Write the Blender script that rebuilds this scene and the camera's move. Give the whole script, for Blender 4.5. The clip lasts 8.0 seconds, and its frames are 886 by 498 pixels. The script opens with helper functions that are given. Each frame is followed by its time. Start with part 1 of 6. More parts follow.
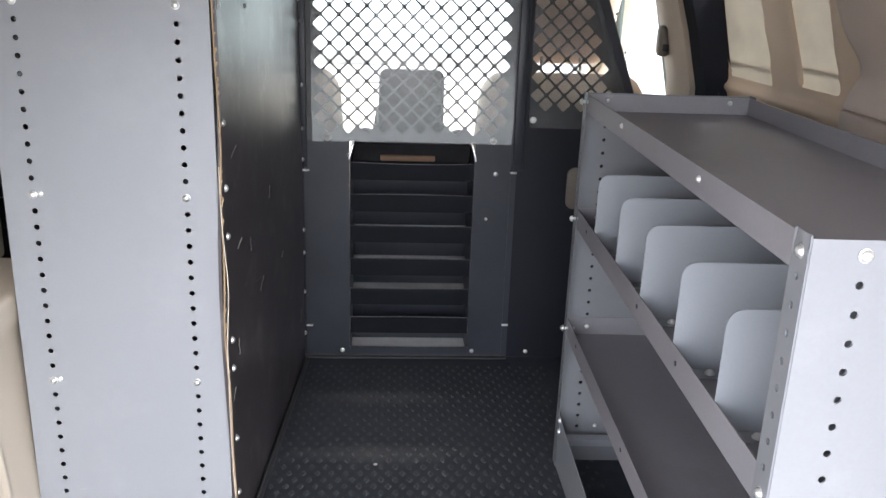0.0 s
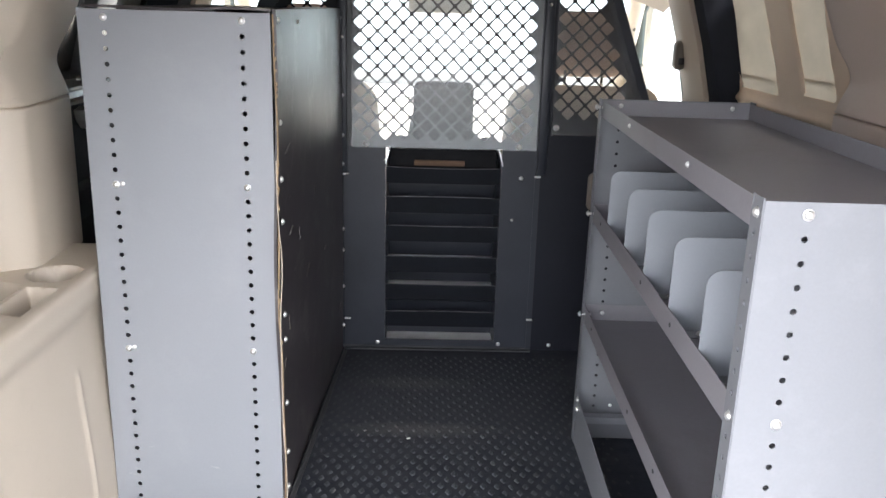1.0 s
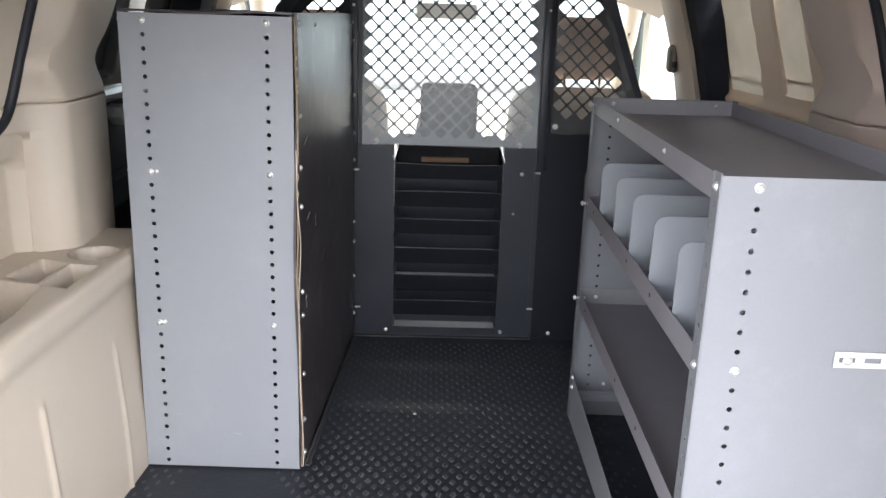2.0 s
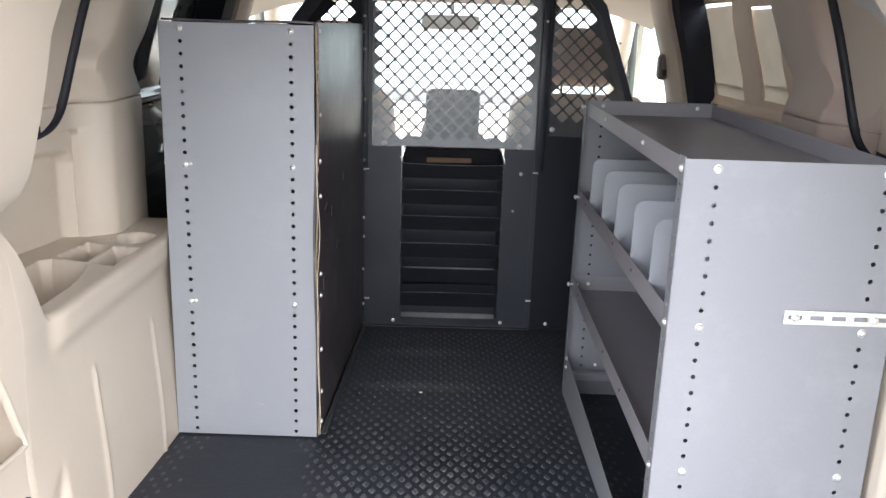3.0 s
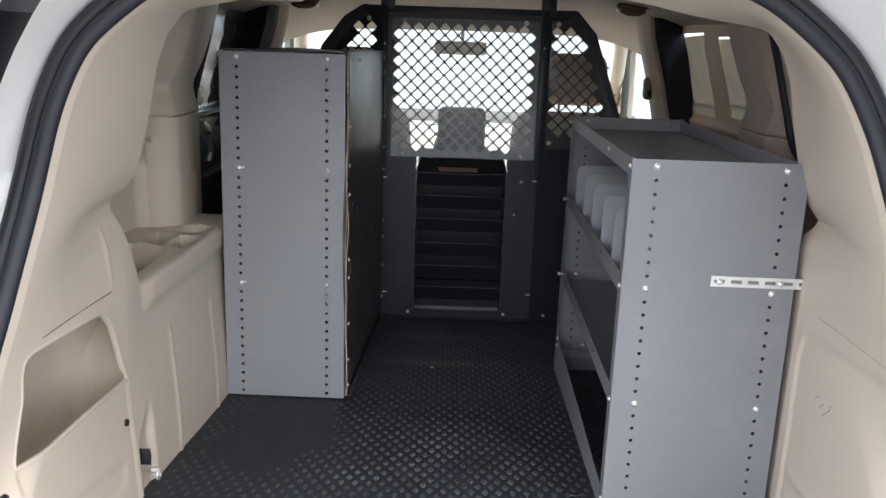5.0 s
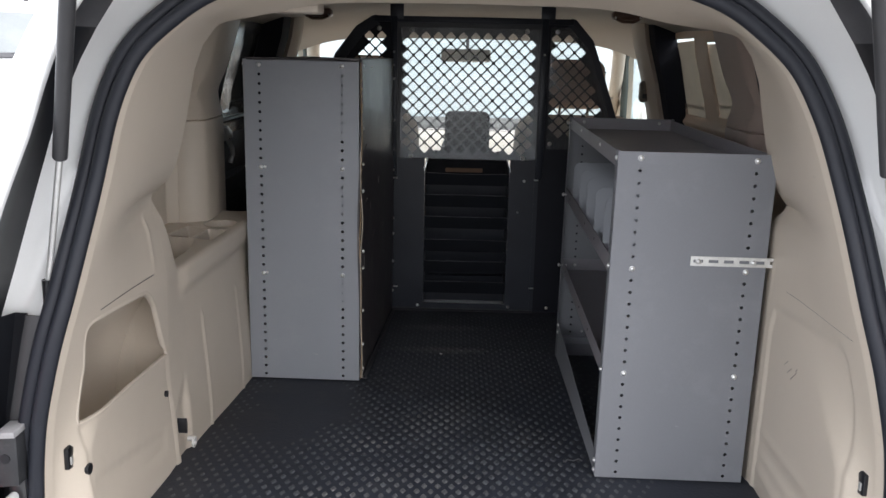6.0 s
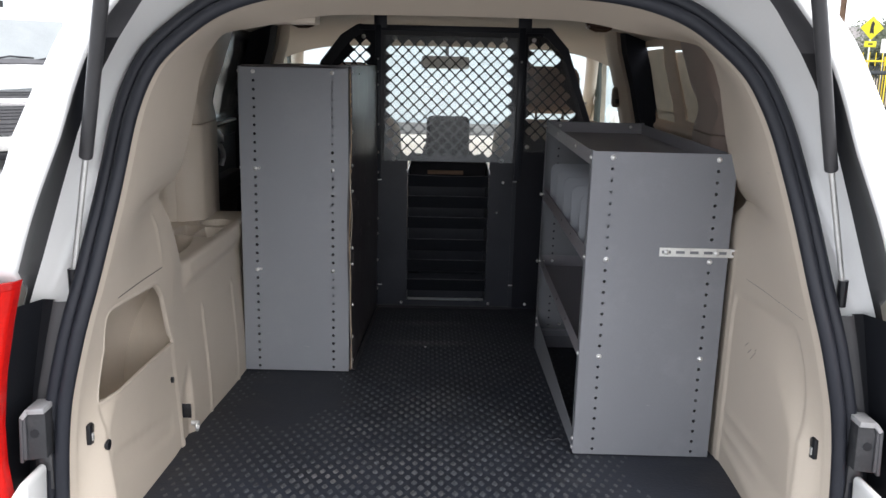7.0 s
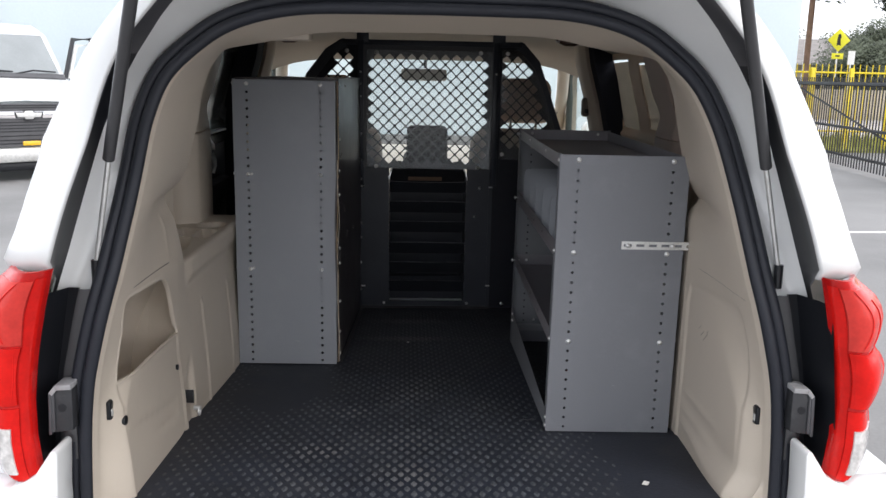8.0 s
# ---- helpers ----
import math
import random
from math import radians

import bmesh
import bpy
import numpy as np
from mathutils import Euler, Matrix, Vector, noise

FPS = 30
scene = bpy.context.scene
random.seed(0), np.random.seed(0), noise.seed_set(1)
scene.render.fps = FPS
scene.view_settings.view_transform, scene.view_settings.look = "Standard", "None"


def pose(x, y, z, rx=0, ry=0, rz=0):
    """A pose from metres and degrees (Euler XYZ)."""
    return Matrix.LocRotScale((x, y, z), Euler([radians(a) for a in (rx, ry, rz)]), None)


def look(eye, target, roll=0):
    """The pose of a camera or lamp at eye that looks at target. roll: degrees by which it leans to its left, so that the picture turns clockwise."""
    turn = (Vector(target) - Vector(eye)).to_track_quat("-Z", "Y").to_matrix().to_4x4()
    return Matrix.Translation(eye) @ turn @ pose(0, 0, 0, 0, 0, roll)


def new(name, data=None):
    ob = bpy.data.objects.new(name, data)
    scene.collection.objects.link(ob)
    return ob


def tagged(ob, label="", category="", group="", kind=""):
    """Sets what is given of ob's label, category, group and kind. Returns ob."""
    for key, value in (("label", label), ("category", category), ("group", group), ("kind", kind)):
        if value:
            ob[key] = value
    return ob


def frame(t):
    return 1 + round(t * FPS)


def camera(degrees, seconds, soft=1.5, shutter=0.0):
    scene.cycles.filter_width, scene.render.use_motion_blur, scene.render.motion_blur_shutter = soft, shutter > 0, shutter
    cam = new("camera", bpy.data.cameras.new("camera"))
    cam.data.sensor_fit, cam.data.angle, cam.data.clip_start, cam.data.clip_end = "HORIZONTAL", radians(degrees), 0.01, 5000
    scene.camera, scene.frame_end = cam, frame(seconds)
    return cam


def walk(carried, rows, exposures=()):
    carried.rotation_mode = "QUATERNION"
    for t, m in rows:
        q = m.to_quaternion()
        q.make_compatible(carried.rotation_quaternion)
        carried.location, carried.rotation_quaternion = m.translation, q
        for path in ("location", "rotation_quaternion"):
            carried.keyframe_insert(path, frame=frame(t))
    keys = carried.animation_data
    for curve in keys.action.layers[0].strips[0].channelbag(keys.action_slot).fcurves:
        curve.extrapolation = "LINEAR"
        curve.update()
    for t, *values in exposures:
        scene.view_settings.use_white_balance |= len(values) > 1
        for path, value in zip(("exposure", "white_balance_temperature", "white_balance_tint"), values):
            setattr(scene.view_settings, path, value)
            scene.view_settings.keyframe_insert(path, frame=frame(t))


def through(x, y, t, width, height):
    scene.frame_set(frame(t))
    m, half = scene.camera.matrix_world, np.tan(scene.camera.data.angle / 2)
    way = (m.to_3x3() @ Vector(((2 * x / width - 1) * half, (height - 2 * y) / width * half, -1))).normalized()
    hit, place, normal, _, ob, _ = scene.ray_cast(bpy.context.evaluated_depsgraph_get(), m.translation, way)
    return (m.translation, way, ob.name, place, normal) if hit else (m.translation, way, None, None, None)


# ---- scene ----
cam = camera(54.9, 8.0)
PATH = [
    (0, (-0.0890, -0.0332, 0.8922), (0.0289, 1.8749, 0.3047), 1.86),
    (0.5, (-0.0936, -0.1272, 0.8899), (-0.0358, 1.7921, 0.3305), 1.50),
    (1, (-0.0933, -0.2192, 0.8866), (-0.0475, 1.7042, 0.3403), 1.60),
    (1.2, (-0.0935, -0.2540, 0.8845), (-0.0696, 1.6717, 0.3444), 1.57),
    (2.3, (-0.0929, -0.4174, 0.8805), (-0.0593, 1.5118, 0.3541), 1.74),
    (2.5, (-0.0970, -0.4549, 0.8793), (-0.0715, 1.4760, 0.3587), 1.70),
    (3, (-0.1014, -0.5551, 0.8746), (-0.0744, 1.3801, 0.3704), 1.81),
    (3.5, (-0.0990, -0.6492, 0.8730), (-0.0700, 1.2878, 0.3756), 1.65),
    (4, (-0.1076, -0.7335, 0.8880), (-0.0711, 1.2069, 0.4048), 1.78),
    (4.5, (-0.0951, -0.8253, 0.8959), (-0.0794, 1.1143, 0.4084), 1.96),
    (4.7, (-0.0931, -0.8696, 0.8966), (-0.0875, 1.0730, 0.4210), 2.04),
    (5.8, (-0.0841, -1.0818, 0.8887), (-0.1104, 0.8668, 0.4388), 1.35),
    (6, (-0.0844, -1.1192, 0.8908), (-0.1098, 0.8310, 0.4478), 1.27),
    (6.5, (-0.0870, -1.1863, 0.8909), (-0.0838, 0.7663, 0.4581), 1.26),
    (7, (-0.1116, -1.2611, 0.8936), (-0.0796, 0.6923, 0.4653), 1.31),
    (7.5, (-0.1244, -1.3543, 0.8923), (-0.0650, 0.6029, 0.4849), 1.21),
    (8, (-0.1274, -1.4526, 0.8933), (-0.0425, 0.5052, 0.4935), 1.17),
]
EXPOSURES = [(0.0, 3.12), (0.5, 3.12), (1.0, 2.98), (2.5, 2.80), (3.0, 2.79), (3.5, 2.50), (4.5, 2.00), (6.0, 1.22), (7.0, 1.15), (7.5, 1.00), (8.0, 0.66)]
walk(cam, [(t, look(eye, target, roll)) for t, eye, target, roll in PATH], EXPOSURES)

# ---- world and light: bright overcast noon ----
GROUND = -0.62
world = bpy.data.worlds.new("sky")
scene.world = world
world.use_nodes = True
wn = world.node_tree
wn.nodes.clear()
sky = wn.nodes.new("ShaderNodeTexSky")
sky.sky_type = "NISHITA"
sky.sun_disc = False
sky.sun_elevation, sky.sun_rotation = radians(47), radians(143)
sky.air_density, sky.dust_density, sky.ozone_density = 1.0, 4.0, 1.0
haze = wn.nodes.new("ShaderNodeMixRGB")
haze.inputs[0].default_value = 0.75
haze.inputs[2].default_value = (10.95, 11.2, 12.0, 1)
back = wn.nodes.new("ShaderNodeBackground")
back.inputs[1].default_value = 0.126
wout = wn.nodes.new("ShaderNodeOutputWorld")
wn.links.new(sky.outputs[0], haze.inputs[1])
wn.links.new(haze.outputs[0], back.inputs[0])
wn.links.new(back.outputs[0], wout.inputs[0])
sun_data = bpy.data.lights.new("sun", "SUN")
sun_data.energy, sun_data.angle, sun_data.color = 0.5, radians(25), (1.0, 0.98, 0.95)
sun = new("sun", sun_data)
sun.matrix_world = look((9, -12, 16), (0, 0, 0))


# ---- materials ----
def nodes_of(name):
    m = bpy.data.materials.new(name)
    m.use_nodes = True
    t = m.node_tree
    return m, t, t.nodes["Principled BSDF"]


def paint(name, colour, rough=0.5, metal=0.0, vary=0.12, scale=6.0, fine=180.0, bump=0.05, coat=0.0, dirt=None, dirt_amount=0.0, dirt_scale=3.0, specular=0.5, spread=0.0):
    """Colour with broad and fine variation, fine relief, and dirt in patches."""
    m, t, b = nodes_of(name)
    N, L = t.nodes.new, t.links.new
    co = N("ShaderNodeTexCoord")
    big = N("ShaderNodeTexNoise")
    big.inputs["Scale"].default_value, big.inputs["Detail"].default_value = scale, 5
    small = N("ShaderNodeTexNoise")
    small.inputs["Scale"].default_value, small.inputs["Detail"].default_value = fine, 3
    L(co.outputs["Object"], big.inputs["Vector"])
    L(co.outputs["Object"], small.inputs["Vector"])
    ramp = N("ShaderNodeMapRange")
    ramp.inputs["From Min"].default_value, ramp.inputs["From Max"].default_value = 0.3, 0.7
    ramp.inputs["To Min"].default_value, ramp.inputs["To Max"].default_value = 1 - vary, 1 + vary
    L(big.outputs["Fac"], ramp.inputs["Value"])
    ramp2 = N("ShaderNodeMapRange")
    ramp2.inputs["From Min"].default_value, ramp2.inputs["From Max"].default_value = 0.3, 0.7
    ramp2.inputs["To Min"].default_value, ramp2.inputs["To Max"].default_value = 1 - vary * 0.4, 1 + vary * 0.4
    L(small.outputs["Fac"], ramp2.inputs["Value"])
    mul = N("ShaderNodeMath")
    mul.operation = "MULTIPLY"
    L(ramp.outputs[0], mul.inputs[0])
    L(ramp2.outputs[0], mul.inputs[1])
    last = mul
    if spread:
        info = N("ShaderNodeObjectInfo")
        r3 = N("ShaderNodeMapRange")
        r3.inputs["To Min"].default_value, r3.inputs["To Max"].default_value = 1 - spread, 1 + spread
        L(info.outputs["Random"], r3.inputs["Value"])
        last = N("ShaderNodeMath")
        last.operation = "MULTIPLY"
        L(mul.outputs[0], last.inputs[0])
        L(r3.outputs[0], last.inputs[1])
    tint = N("ShaderNodeVectorMath")
    tint.operation = "SCALE"
    tint.inputs[0].default_value = colour
    L(last.outputs[0], tint.inputs["Scale"])
    col = tint.outputs[0]
    if dirt:
        dn = N("ShaderNodeTexNoise")
        dn.inputs["Scale"].default_value, dn.inputs["Detail"].default_value, dn.inputs["Roughness"].default_value = dirt_scale, 8, 0.7
        L(co.outputs["Object"], dn.inputs["Vector"])
        dr = N("ShaderNodeMapRange")
        dr.inputs["From Min"].default_value, dr.inputs["From Max"].default_value = 0.52, 0.72
        dr.inputs["To Max"].default_value = dirt_amount
        L(dn.outputs["Fac"], dr.inputs["Value"])
        mix = N("ShaderNodeMixRGB")
        mix.inputs[2].default_value = (*dirt, 1)
        L(dr.outputs[0], mix.inputs[0])
        L(col, mix.inputs[1])
        col = mix.outputs[0]
    L(col, b.inputs["Base Color"])
    rr = N("ShaderNodeMapRange")
    rr.inputs["To Min"].default_value, rr.inputs["To Max"].default_value = max(0.02, rough - 0.1), min(1.0, rough + 0.1)
    L(big.outputs["Fac"], rr.inputs["Value"])
    L(rr.outputs[0], b.inputs["Roughness"])
    b.inputs["Metallic"].default_value = metal
    b.inputs["Coat Weight"].default_value = coat
    b.inputs["Specular IOR Level"].default_value = specular
    if bump:
        bp = N("ShaderNodeBump")
        bp.inputs["Strength"].default_value, bp.inputs["Distance"].default_value = bump, 0.002
        L(small.outputs["Fac"], bp.inputs["Height"])
        L(bp.outputs[0], b.inputs["Normal"])
    return m


def scratch(m, mark, amount, low=0.70, high=0.76, stretch=(6, 5, 42), tilt=0.5):
    """Thin rubbed streaks over a material."""
    t = m.node_tree
    b = t.nodes["Principled BSDF"]
    N, L = t.nodes.new, t.links.new
    co = N("ShaderNodeTexCoord")
    mp = N("ShaderNodeMapping")
    mp.inputs["Scale"].default_value = stretch
    mp.inputs["Rotation"].default_value = (tilt, tilt * 0.6, 0)
    n = N("ShaderNodeTexNoise")
    n.inputs["Scale"].default_value, n.inputs["Detail"].default_value = 2.0, 4
    L(co.outputs["Object"], mp.inputs["Vector"])
    L(mp.outputs[0], n.inputs["Vector"])
    r = N("ShaderNodeMapRange")
    r.inputs["From Min"].default_value, r.inputs["From Max"].default_value = low, high
    r.inputs["To Max"].default_value = amount
    L(n.outputs["Fac"], r.inputs["Value"])
    old = b.inputs["Base Color"].links[0].from_socket
    mix = N("ShaderNodeMixRGB")
    mix.inputs[2].default_value = (*mark, 1)
    L(r.outputs[0], mix.inputs[0])
    L(old, mix.inputs[1])
    L(mix.outputs[0], b.inputs["Base Color"])
    return m


def scuffed_patch(m, centre, half, mark, amount):
    """One worn oval of dust with a broken outline."""
    t = m.node_tree
    b = t.nodes["Principled BSDF"]
    N, L = t.nodes.new, t.links.new
    co = N("ShaderNodeTexCoord")
    mp = N("ShaderNodeMapping")
    mp.vector_type = "TEXTURE"
    mp.inputs["Location"].default_value = (*centre, 0)
    mp.inputs["Scale"].default_value = (*half, 1.0)
    L(co.outputs["Object"], mp.inputs["Vector"])
    far = N("ShaderNodeVectorMath")
    far.operation = "LENGTH"
    L(mp.outputs[0], far.inputs[0])
    n = N("ShaderNodeTexNoise")
    n.inputs["Scale"].default_value, n.inputs["Detail"].default_value, n.inputs["Roughness"].default_value = 22.0, 6, 0.7
    L(co.outputs["Object"], n.inputs["Vector"])
    add = N("ShaderNodeMath")
    add.operation = "ADD"
    L(far.outputs["Value"], add.inputs[0])
    L(n.outputs["Fac"], add.inputs[1])
    r = N("ShaderNodeMapRange")
    r.inputs["From Min"].default_value, r.inputs["From Max"].default_value = 1.5, 0.55
    r.inputs["To Min"].default_value, r.inputs["To Max"].default_value = 0.0, amount
    L(add.outputs[0], r.inputs["Value"])
    old = b.inputs["Base Color"].links[0].from_socket
    mix = N("ShaderNodeMixRGB")
    mix.inputs[2].default_value = (*mark, 1)
    L(r.outputs[0], mix.inputs[0])
    L(old, mix.inputs[1])
    L(mix.outputs[0], b.inputs["Base Color"])


def scratched(name, colour, mark, rough, amount=0.35):
    """Dark sheet with scuffs and scratches."""
    return scratch(paint(name, colour, rough, vary=0.2, scale=4.0, fine=90.0, bump=0.06, dirt=mark, dirt_amount=amount, dirt_scale=9.0), mark, amount)


def glass(name, tint, gloss=1.0, dust=0.0, rough=0.02):
    """A thin pane: tinted see-through, mirror gloss by Fresnel, and a little dust."""
    m = bpy.data.materials.new(name)
    m.use_nodes = True
    t = m.node_tree
    t.nodes.clear()
    N, L = t.nodes.new, t.links.new
    out = N("ShaderNodeOutputMaterial")
    tr = N("ShaderNodeBsdfTransparent")
    tr.inputs[0].default_value = (*tint, 1)
    gl = N("ShaderNodeBsdfGlossy")
    gl.inputs["Roughness"].default_value = rough
    df = N("ShaderNodeBsdfDiffuse")
    df.inputs[0].default_value = (0.75, 0.76, 0.76, 1)
    fr = N("ShaderNodeFresnel")
    fr.inputs["IOR"].default_value = 1.5
    k = N("ShaderNodeMath")
    k.operation = "MULTIPLY"
    k.use_clamp = True
    k.inputs[1].default_value = gloss
    L(fr.outputs[0], k.inputs[0])
    co = N("ShaderNodeTexCoord")
    n = N("ShaderNodeTexNoise")
    n.inputs["Scale"].default_value, n.inputs["Detail"].default_value = 7, 6
    L(co.outputs["Object"], n.inputs["Vector"])
    r = N("ShaderNodeMapRange")
    r.inputs["From Min"].default_value, r.inputs["From Max"].default_value = 0.3, 0.75
    r.inputs["To Min"].default_value, r.inputs["To Max"].default_value = dust * 0.6, dust * 1.5
    L(n.outputs["Fac"], r.inputs["Value"])
    a = N("ShaderNodeMixShader")
    c = N("ShaderNodeMixShader")
    L(r.outputs[0], a.inputs[0])
    L(tr.outputs[0], a.inputs[1])
    L(df.outputs[0], a.inputs[2])
    L(k.outputs[0], c.inputs[0])
    L(a.outputs[0], c.inputs[1])
    L(gl.outputs[0], c.inputs[2])
    L(c.outputs[0], out.inputs[0])
    return m


BEIGE = paint("beige_plastic", (0.588, 0.516, 0.428), 0.5, vary=0.035, scale=3.0, fine=420, bump=0.10, dirt=(0.36, 0.32, 0.27), dirt_amount=0.12, dirt_scale=5.0)
BEIGE_CLOTH = paint("headliner_cloth", (0.43, 0.39, 0.34), 0.95, vary=0.05, scale=4.0, fine=600, bump=0.2)
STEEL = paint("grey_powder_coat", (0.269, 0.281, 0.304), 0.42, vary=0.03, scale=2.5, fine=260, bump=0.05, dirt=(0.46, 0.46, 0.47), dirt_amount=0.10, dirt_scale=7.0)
# darker, bluer copy of the grey coat, offsetting strong light on the right unit
STEEL_DIM = paint("dimmed_blue_grey_coat", (0.200, 0.206, 0.223), 0.42, specular=0.3, vary=0.04, scale=2.5, fine=260, bump=0.05, dirt=(0.40, 0.40, 0.42), dirt_amount=0.12, dirt_scale=7.0)
TRAY_STEEL = paint("worn_tray_coat", (0.246, 0.237, 0.257), 0.40, specular=0.42, vary=0.06, scale=3.0, fine=220, bump=0.05, dirt=(0.17, 0.15, 0.15), dirt_amount=0.4, dirt_scale=4.0)
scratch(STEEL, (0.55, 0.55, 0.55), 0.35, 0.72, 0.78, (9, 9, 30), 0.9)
scratch(STEEL_DIM, (0.50, 0.50, 0.50), 0.35, 0.72, 0.78, (9, 9, 30), 0.9)
scratch(BEIGE, (0.30, 0.27, 0.24), 0.25, 0.73, 0.79, (5, 8, 30), 1.1)
DIVIDER = paint("pale_grey_powder_coat", (0.27, 0.285, 0.31), 0.5, vary=0.04, scale=5.0, fine=260, bump=0.05)
ZINC = paint("zinc_plate", (0.78, 0.78, 0.77), 0.30, metal=0.75, vary=0.1, scale=40, fine=400, bump=0.05, spread=0.12)
BLACK_STEEL = paint("black_satin_steel", (0.032, 0.036, 0.047), 0.38, vary=0.15, scale=5.0, fine=300, bump=0.05, dirt=(0.05, 0.05, 0.055), dirt_amount=0.2, dirt_scale=8.0, specular=0.35)
# centre mesh: the partition's black, lightened for the light falling on it
MESH_LIT = paint("lit_black_steel", (0.075, 0.076, 0.080), 0.42, vary=0.15, scale=5.0, fine=300, bump=0.05, specular=0.4)
# side sheets: the same black steel with their shade in the colour
SHADED_SHEET = paint("shaded_black_sheet", (0.011, 0.0125, 0.019), 0.5, vary=0.15, scale=5.0, fine=300, bump=0.05, specular=0.25)
TRAY_GREY = paint("worn_grey_steel", (0.88, 0.87, 0.87), 0.40, vary=0.1, scale=9.0, fine=200, bump=0.05)
BOARD = scratched("dark_brown_board", (0.057, 0.050, 0.054), (0.30, 0.27, 0.26), 0.34, 0.42)
TRAY_BLACK = paint("matt_black_tray", (0.0075, 0.009, 0.013), 0.6, vary=0.2, scale=9.0, fine=200, bump=0.05, specular=0.12)
BOARD_EDGE = paint("raw_board_edge", (0.32, 0.23, 0.14), 0.8, vary=0.25, scale=30, fine=300, bump=0.3)
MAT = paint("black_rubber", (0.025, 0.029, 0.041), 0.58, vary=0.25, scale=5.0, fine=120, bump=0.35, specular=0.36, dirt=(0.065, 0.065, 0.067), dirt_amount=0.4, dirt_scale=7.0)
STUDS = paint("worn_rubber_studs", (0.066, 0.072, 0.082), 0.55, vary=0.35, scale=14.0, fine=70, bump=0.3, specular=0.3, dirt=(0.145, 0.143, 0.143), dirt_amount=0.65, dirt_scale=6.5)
for rubber in (MAT, STUDS):
    # ground-in dust over the mat's deep end, paler to offset weak light there
    scuffed_patch(rubber, (-0.05, 1.75), (0.62, 0.66), (0.102, 0.109, 0.122), 0.8)
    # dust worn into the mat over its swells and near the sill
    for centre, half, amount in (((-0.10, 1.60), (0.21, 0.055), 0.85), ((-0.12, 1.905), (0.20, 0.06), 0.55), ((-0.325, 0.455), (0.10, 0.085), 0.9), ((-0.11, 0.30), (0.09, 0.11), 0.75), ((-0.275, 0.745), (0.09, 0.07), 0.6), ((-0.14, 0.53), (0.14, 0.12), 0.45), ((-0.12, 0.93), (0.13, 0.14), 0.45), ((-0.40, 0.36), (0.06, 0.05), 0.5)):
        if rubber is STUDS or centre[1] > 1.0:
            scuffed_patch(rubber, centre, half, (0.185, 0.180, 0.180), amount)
SEAL = paint("black_weatherstrip", (0.018, 0.020, 0.027), 0.5, specular=0.35, vary=0.1, scale=12, fine=200, bump=0.1)
GLOSS_BLACK = paint("black_gloss_plastic", (0.010, 0.011, 0.014), 0.36, vary=0.1, scale=8, fine=200, bump=0.03)
WHITE = paint("white_car_paint", (0.79, 0.795, 0.785), 0.22, vary=0.02, scale=2.0, fine=300, bump=0.01, coat=0.6)
BRACKET = paint("dark_bracket", (0.030, 0.031, 0.034), 0.4, vary=0.15, scale=20, fine=200, bump=0.06, dirt=(0.12, 0.12, 0.12), dirt_amount=0.3, dirt_scale=30)
BRACKET_RIM = paint("pale_bracket_paint", (0.34, 0.34, 0.345), 0.4, vary=0.15, scale=30, fine=200, bump=0.06)
GREY_CAST = paint("grey_bracket", (0.066, 0.066, 0.071), 0.45, vary=0.1, scale=20, fine=200, bump=0.05)
STRUT = paint("strut_black", (0.055, 0.055, 0.058), 0.34, vary=0.08, scale=12, fine=300, bump=0.02)
CHROME = paint("chrome", (0.75, 0.75, 0.76), 0.12, metal=1.0, vary=0.04, scale=20, fine=300, bump=0.0)
RED_LENS = paint("red_lens", (0.66, 0.011, 0.008), 0.18, vary=0.12, scale=26, fine=140, bump=0.10, coat=0.08, specular=0.22)
# upper lobe: the red lens made paler for the reflection on it
RED_SHEEN = paint("red_lens_sheen", (0.62, 0.045, 0.036), 0.18, vary=0.12, scale=26, fine=140, bump=0.10, coat=0.1, specular=0.25)
RED_DEEP = paint("deep_red_lens", (0.52, 0.008, 0.007), 0.2, vary=0.2, scale=20, fine=140, bump=0.08, coat=0.15)
CLEAR_LENS = paint("clear_lens", (0.62, 0.60, 0.58), 0.15, vary=0.25, scale=60, fine=160, bump=0.5, coat=1.0)
# backrests: the seat cloth lightened for the daylight that falls on them
SEAT_BACK = paint("sunlit_seat_cloth", (0.74, 0.63, 0.53), 0.9, vary=0.12, scale=9, fine=500, bump=0.3)
SEAT = paint("tan_seat_cloth", (0.54, 0.40, 0.325), 0.9, vary=0.12, scale=9, fine=500, bump=0.3)
SEAT_GREY = paint("grey_seat_cloth", (0.10, 0.10, 0.105), 0.85, vary=0.1, scale=9, fine=500, bump=0.3)
REST_GREY = paint("dark_grey_rest_cloth", (0.022, 0.022, 0.026), 0.85, vary=0.15, scale=9, fine=500, bump=0.3)
DARK_VOID = paint("dark_door_jamb", (0.045, 0.047, 0.052), 0.6, vary=0.2, scale=6, fine=120, bump=0.1)
RUB = paint("pale_rub", (0.15, 0.138, 0.132), 0.7, vary=0.35, scale=60, fine=300, bump=0.1)
SCUFF = paint("grey_scuff", (0.36, 0.32, 0.28), 0.8, vary=0.2, scale=60, fine=300, bump=0.1)
DARK_CLOTH = paint("dark_cloth", (0.018, 0.018, 0.020), 0.9, vary=0.2, scale=20, fine=300, bump=0.2, specular=0.15)
HANDLE_BROWN = paint("brown_handle_plastic", (0.13, 0.075, 0.055), 0.4, vary=0.15, scale=20, fine=200, bump=0.1)
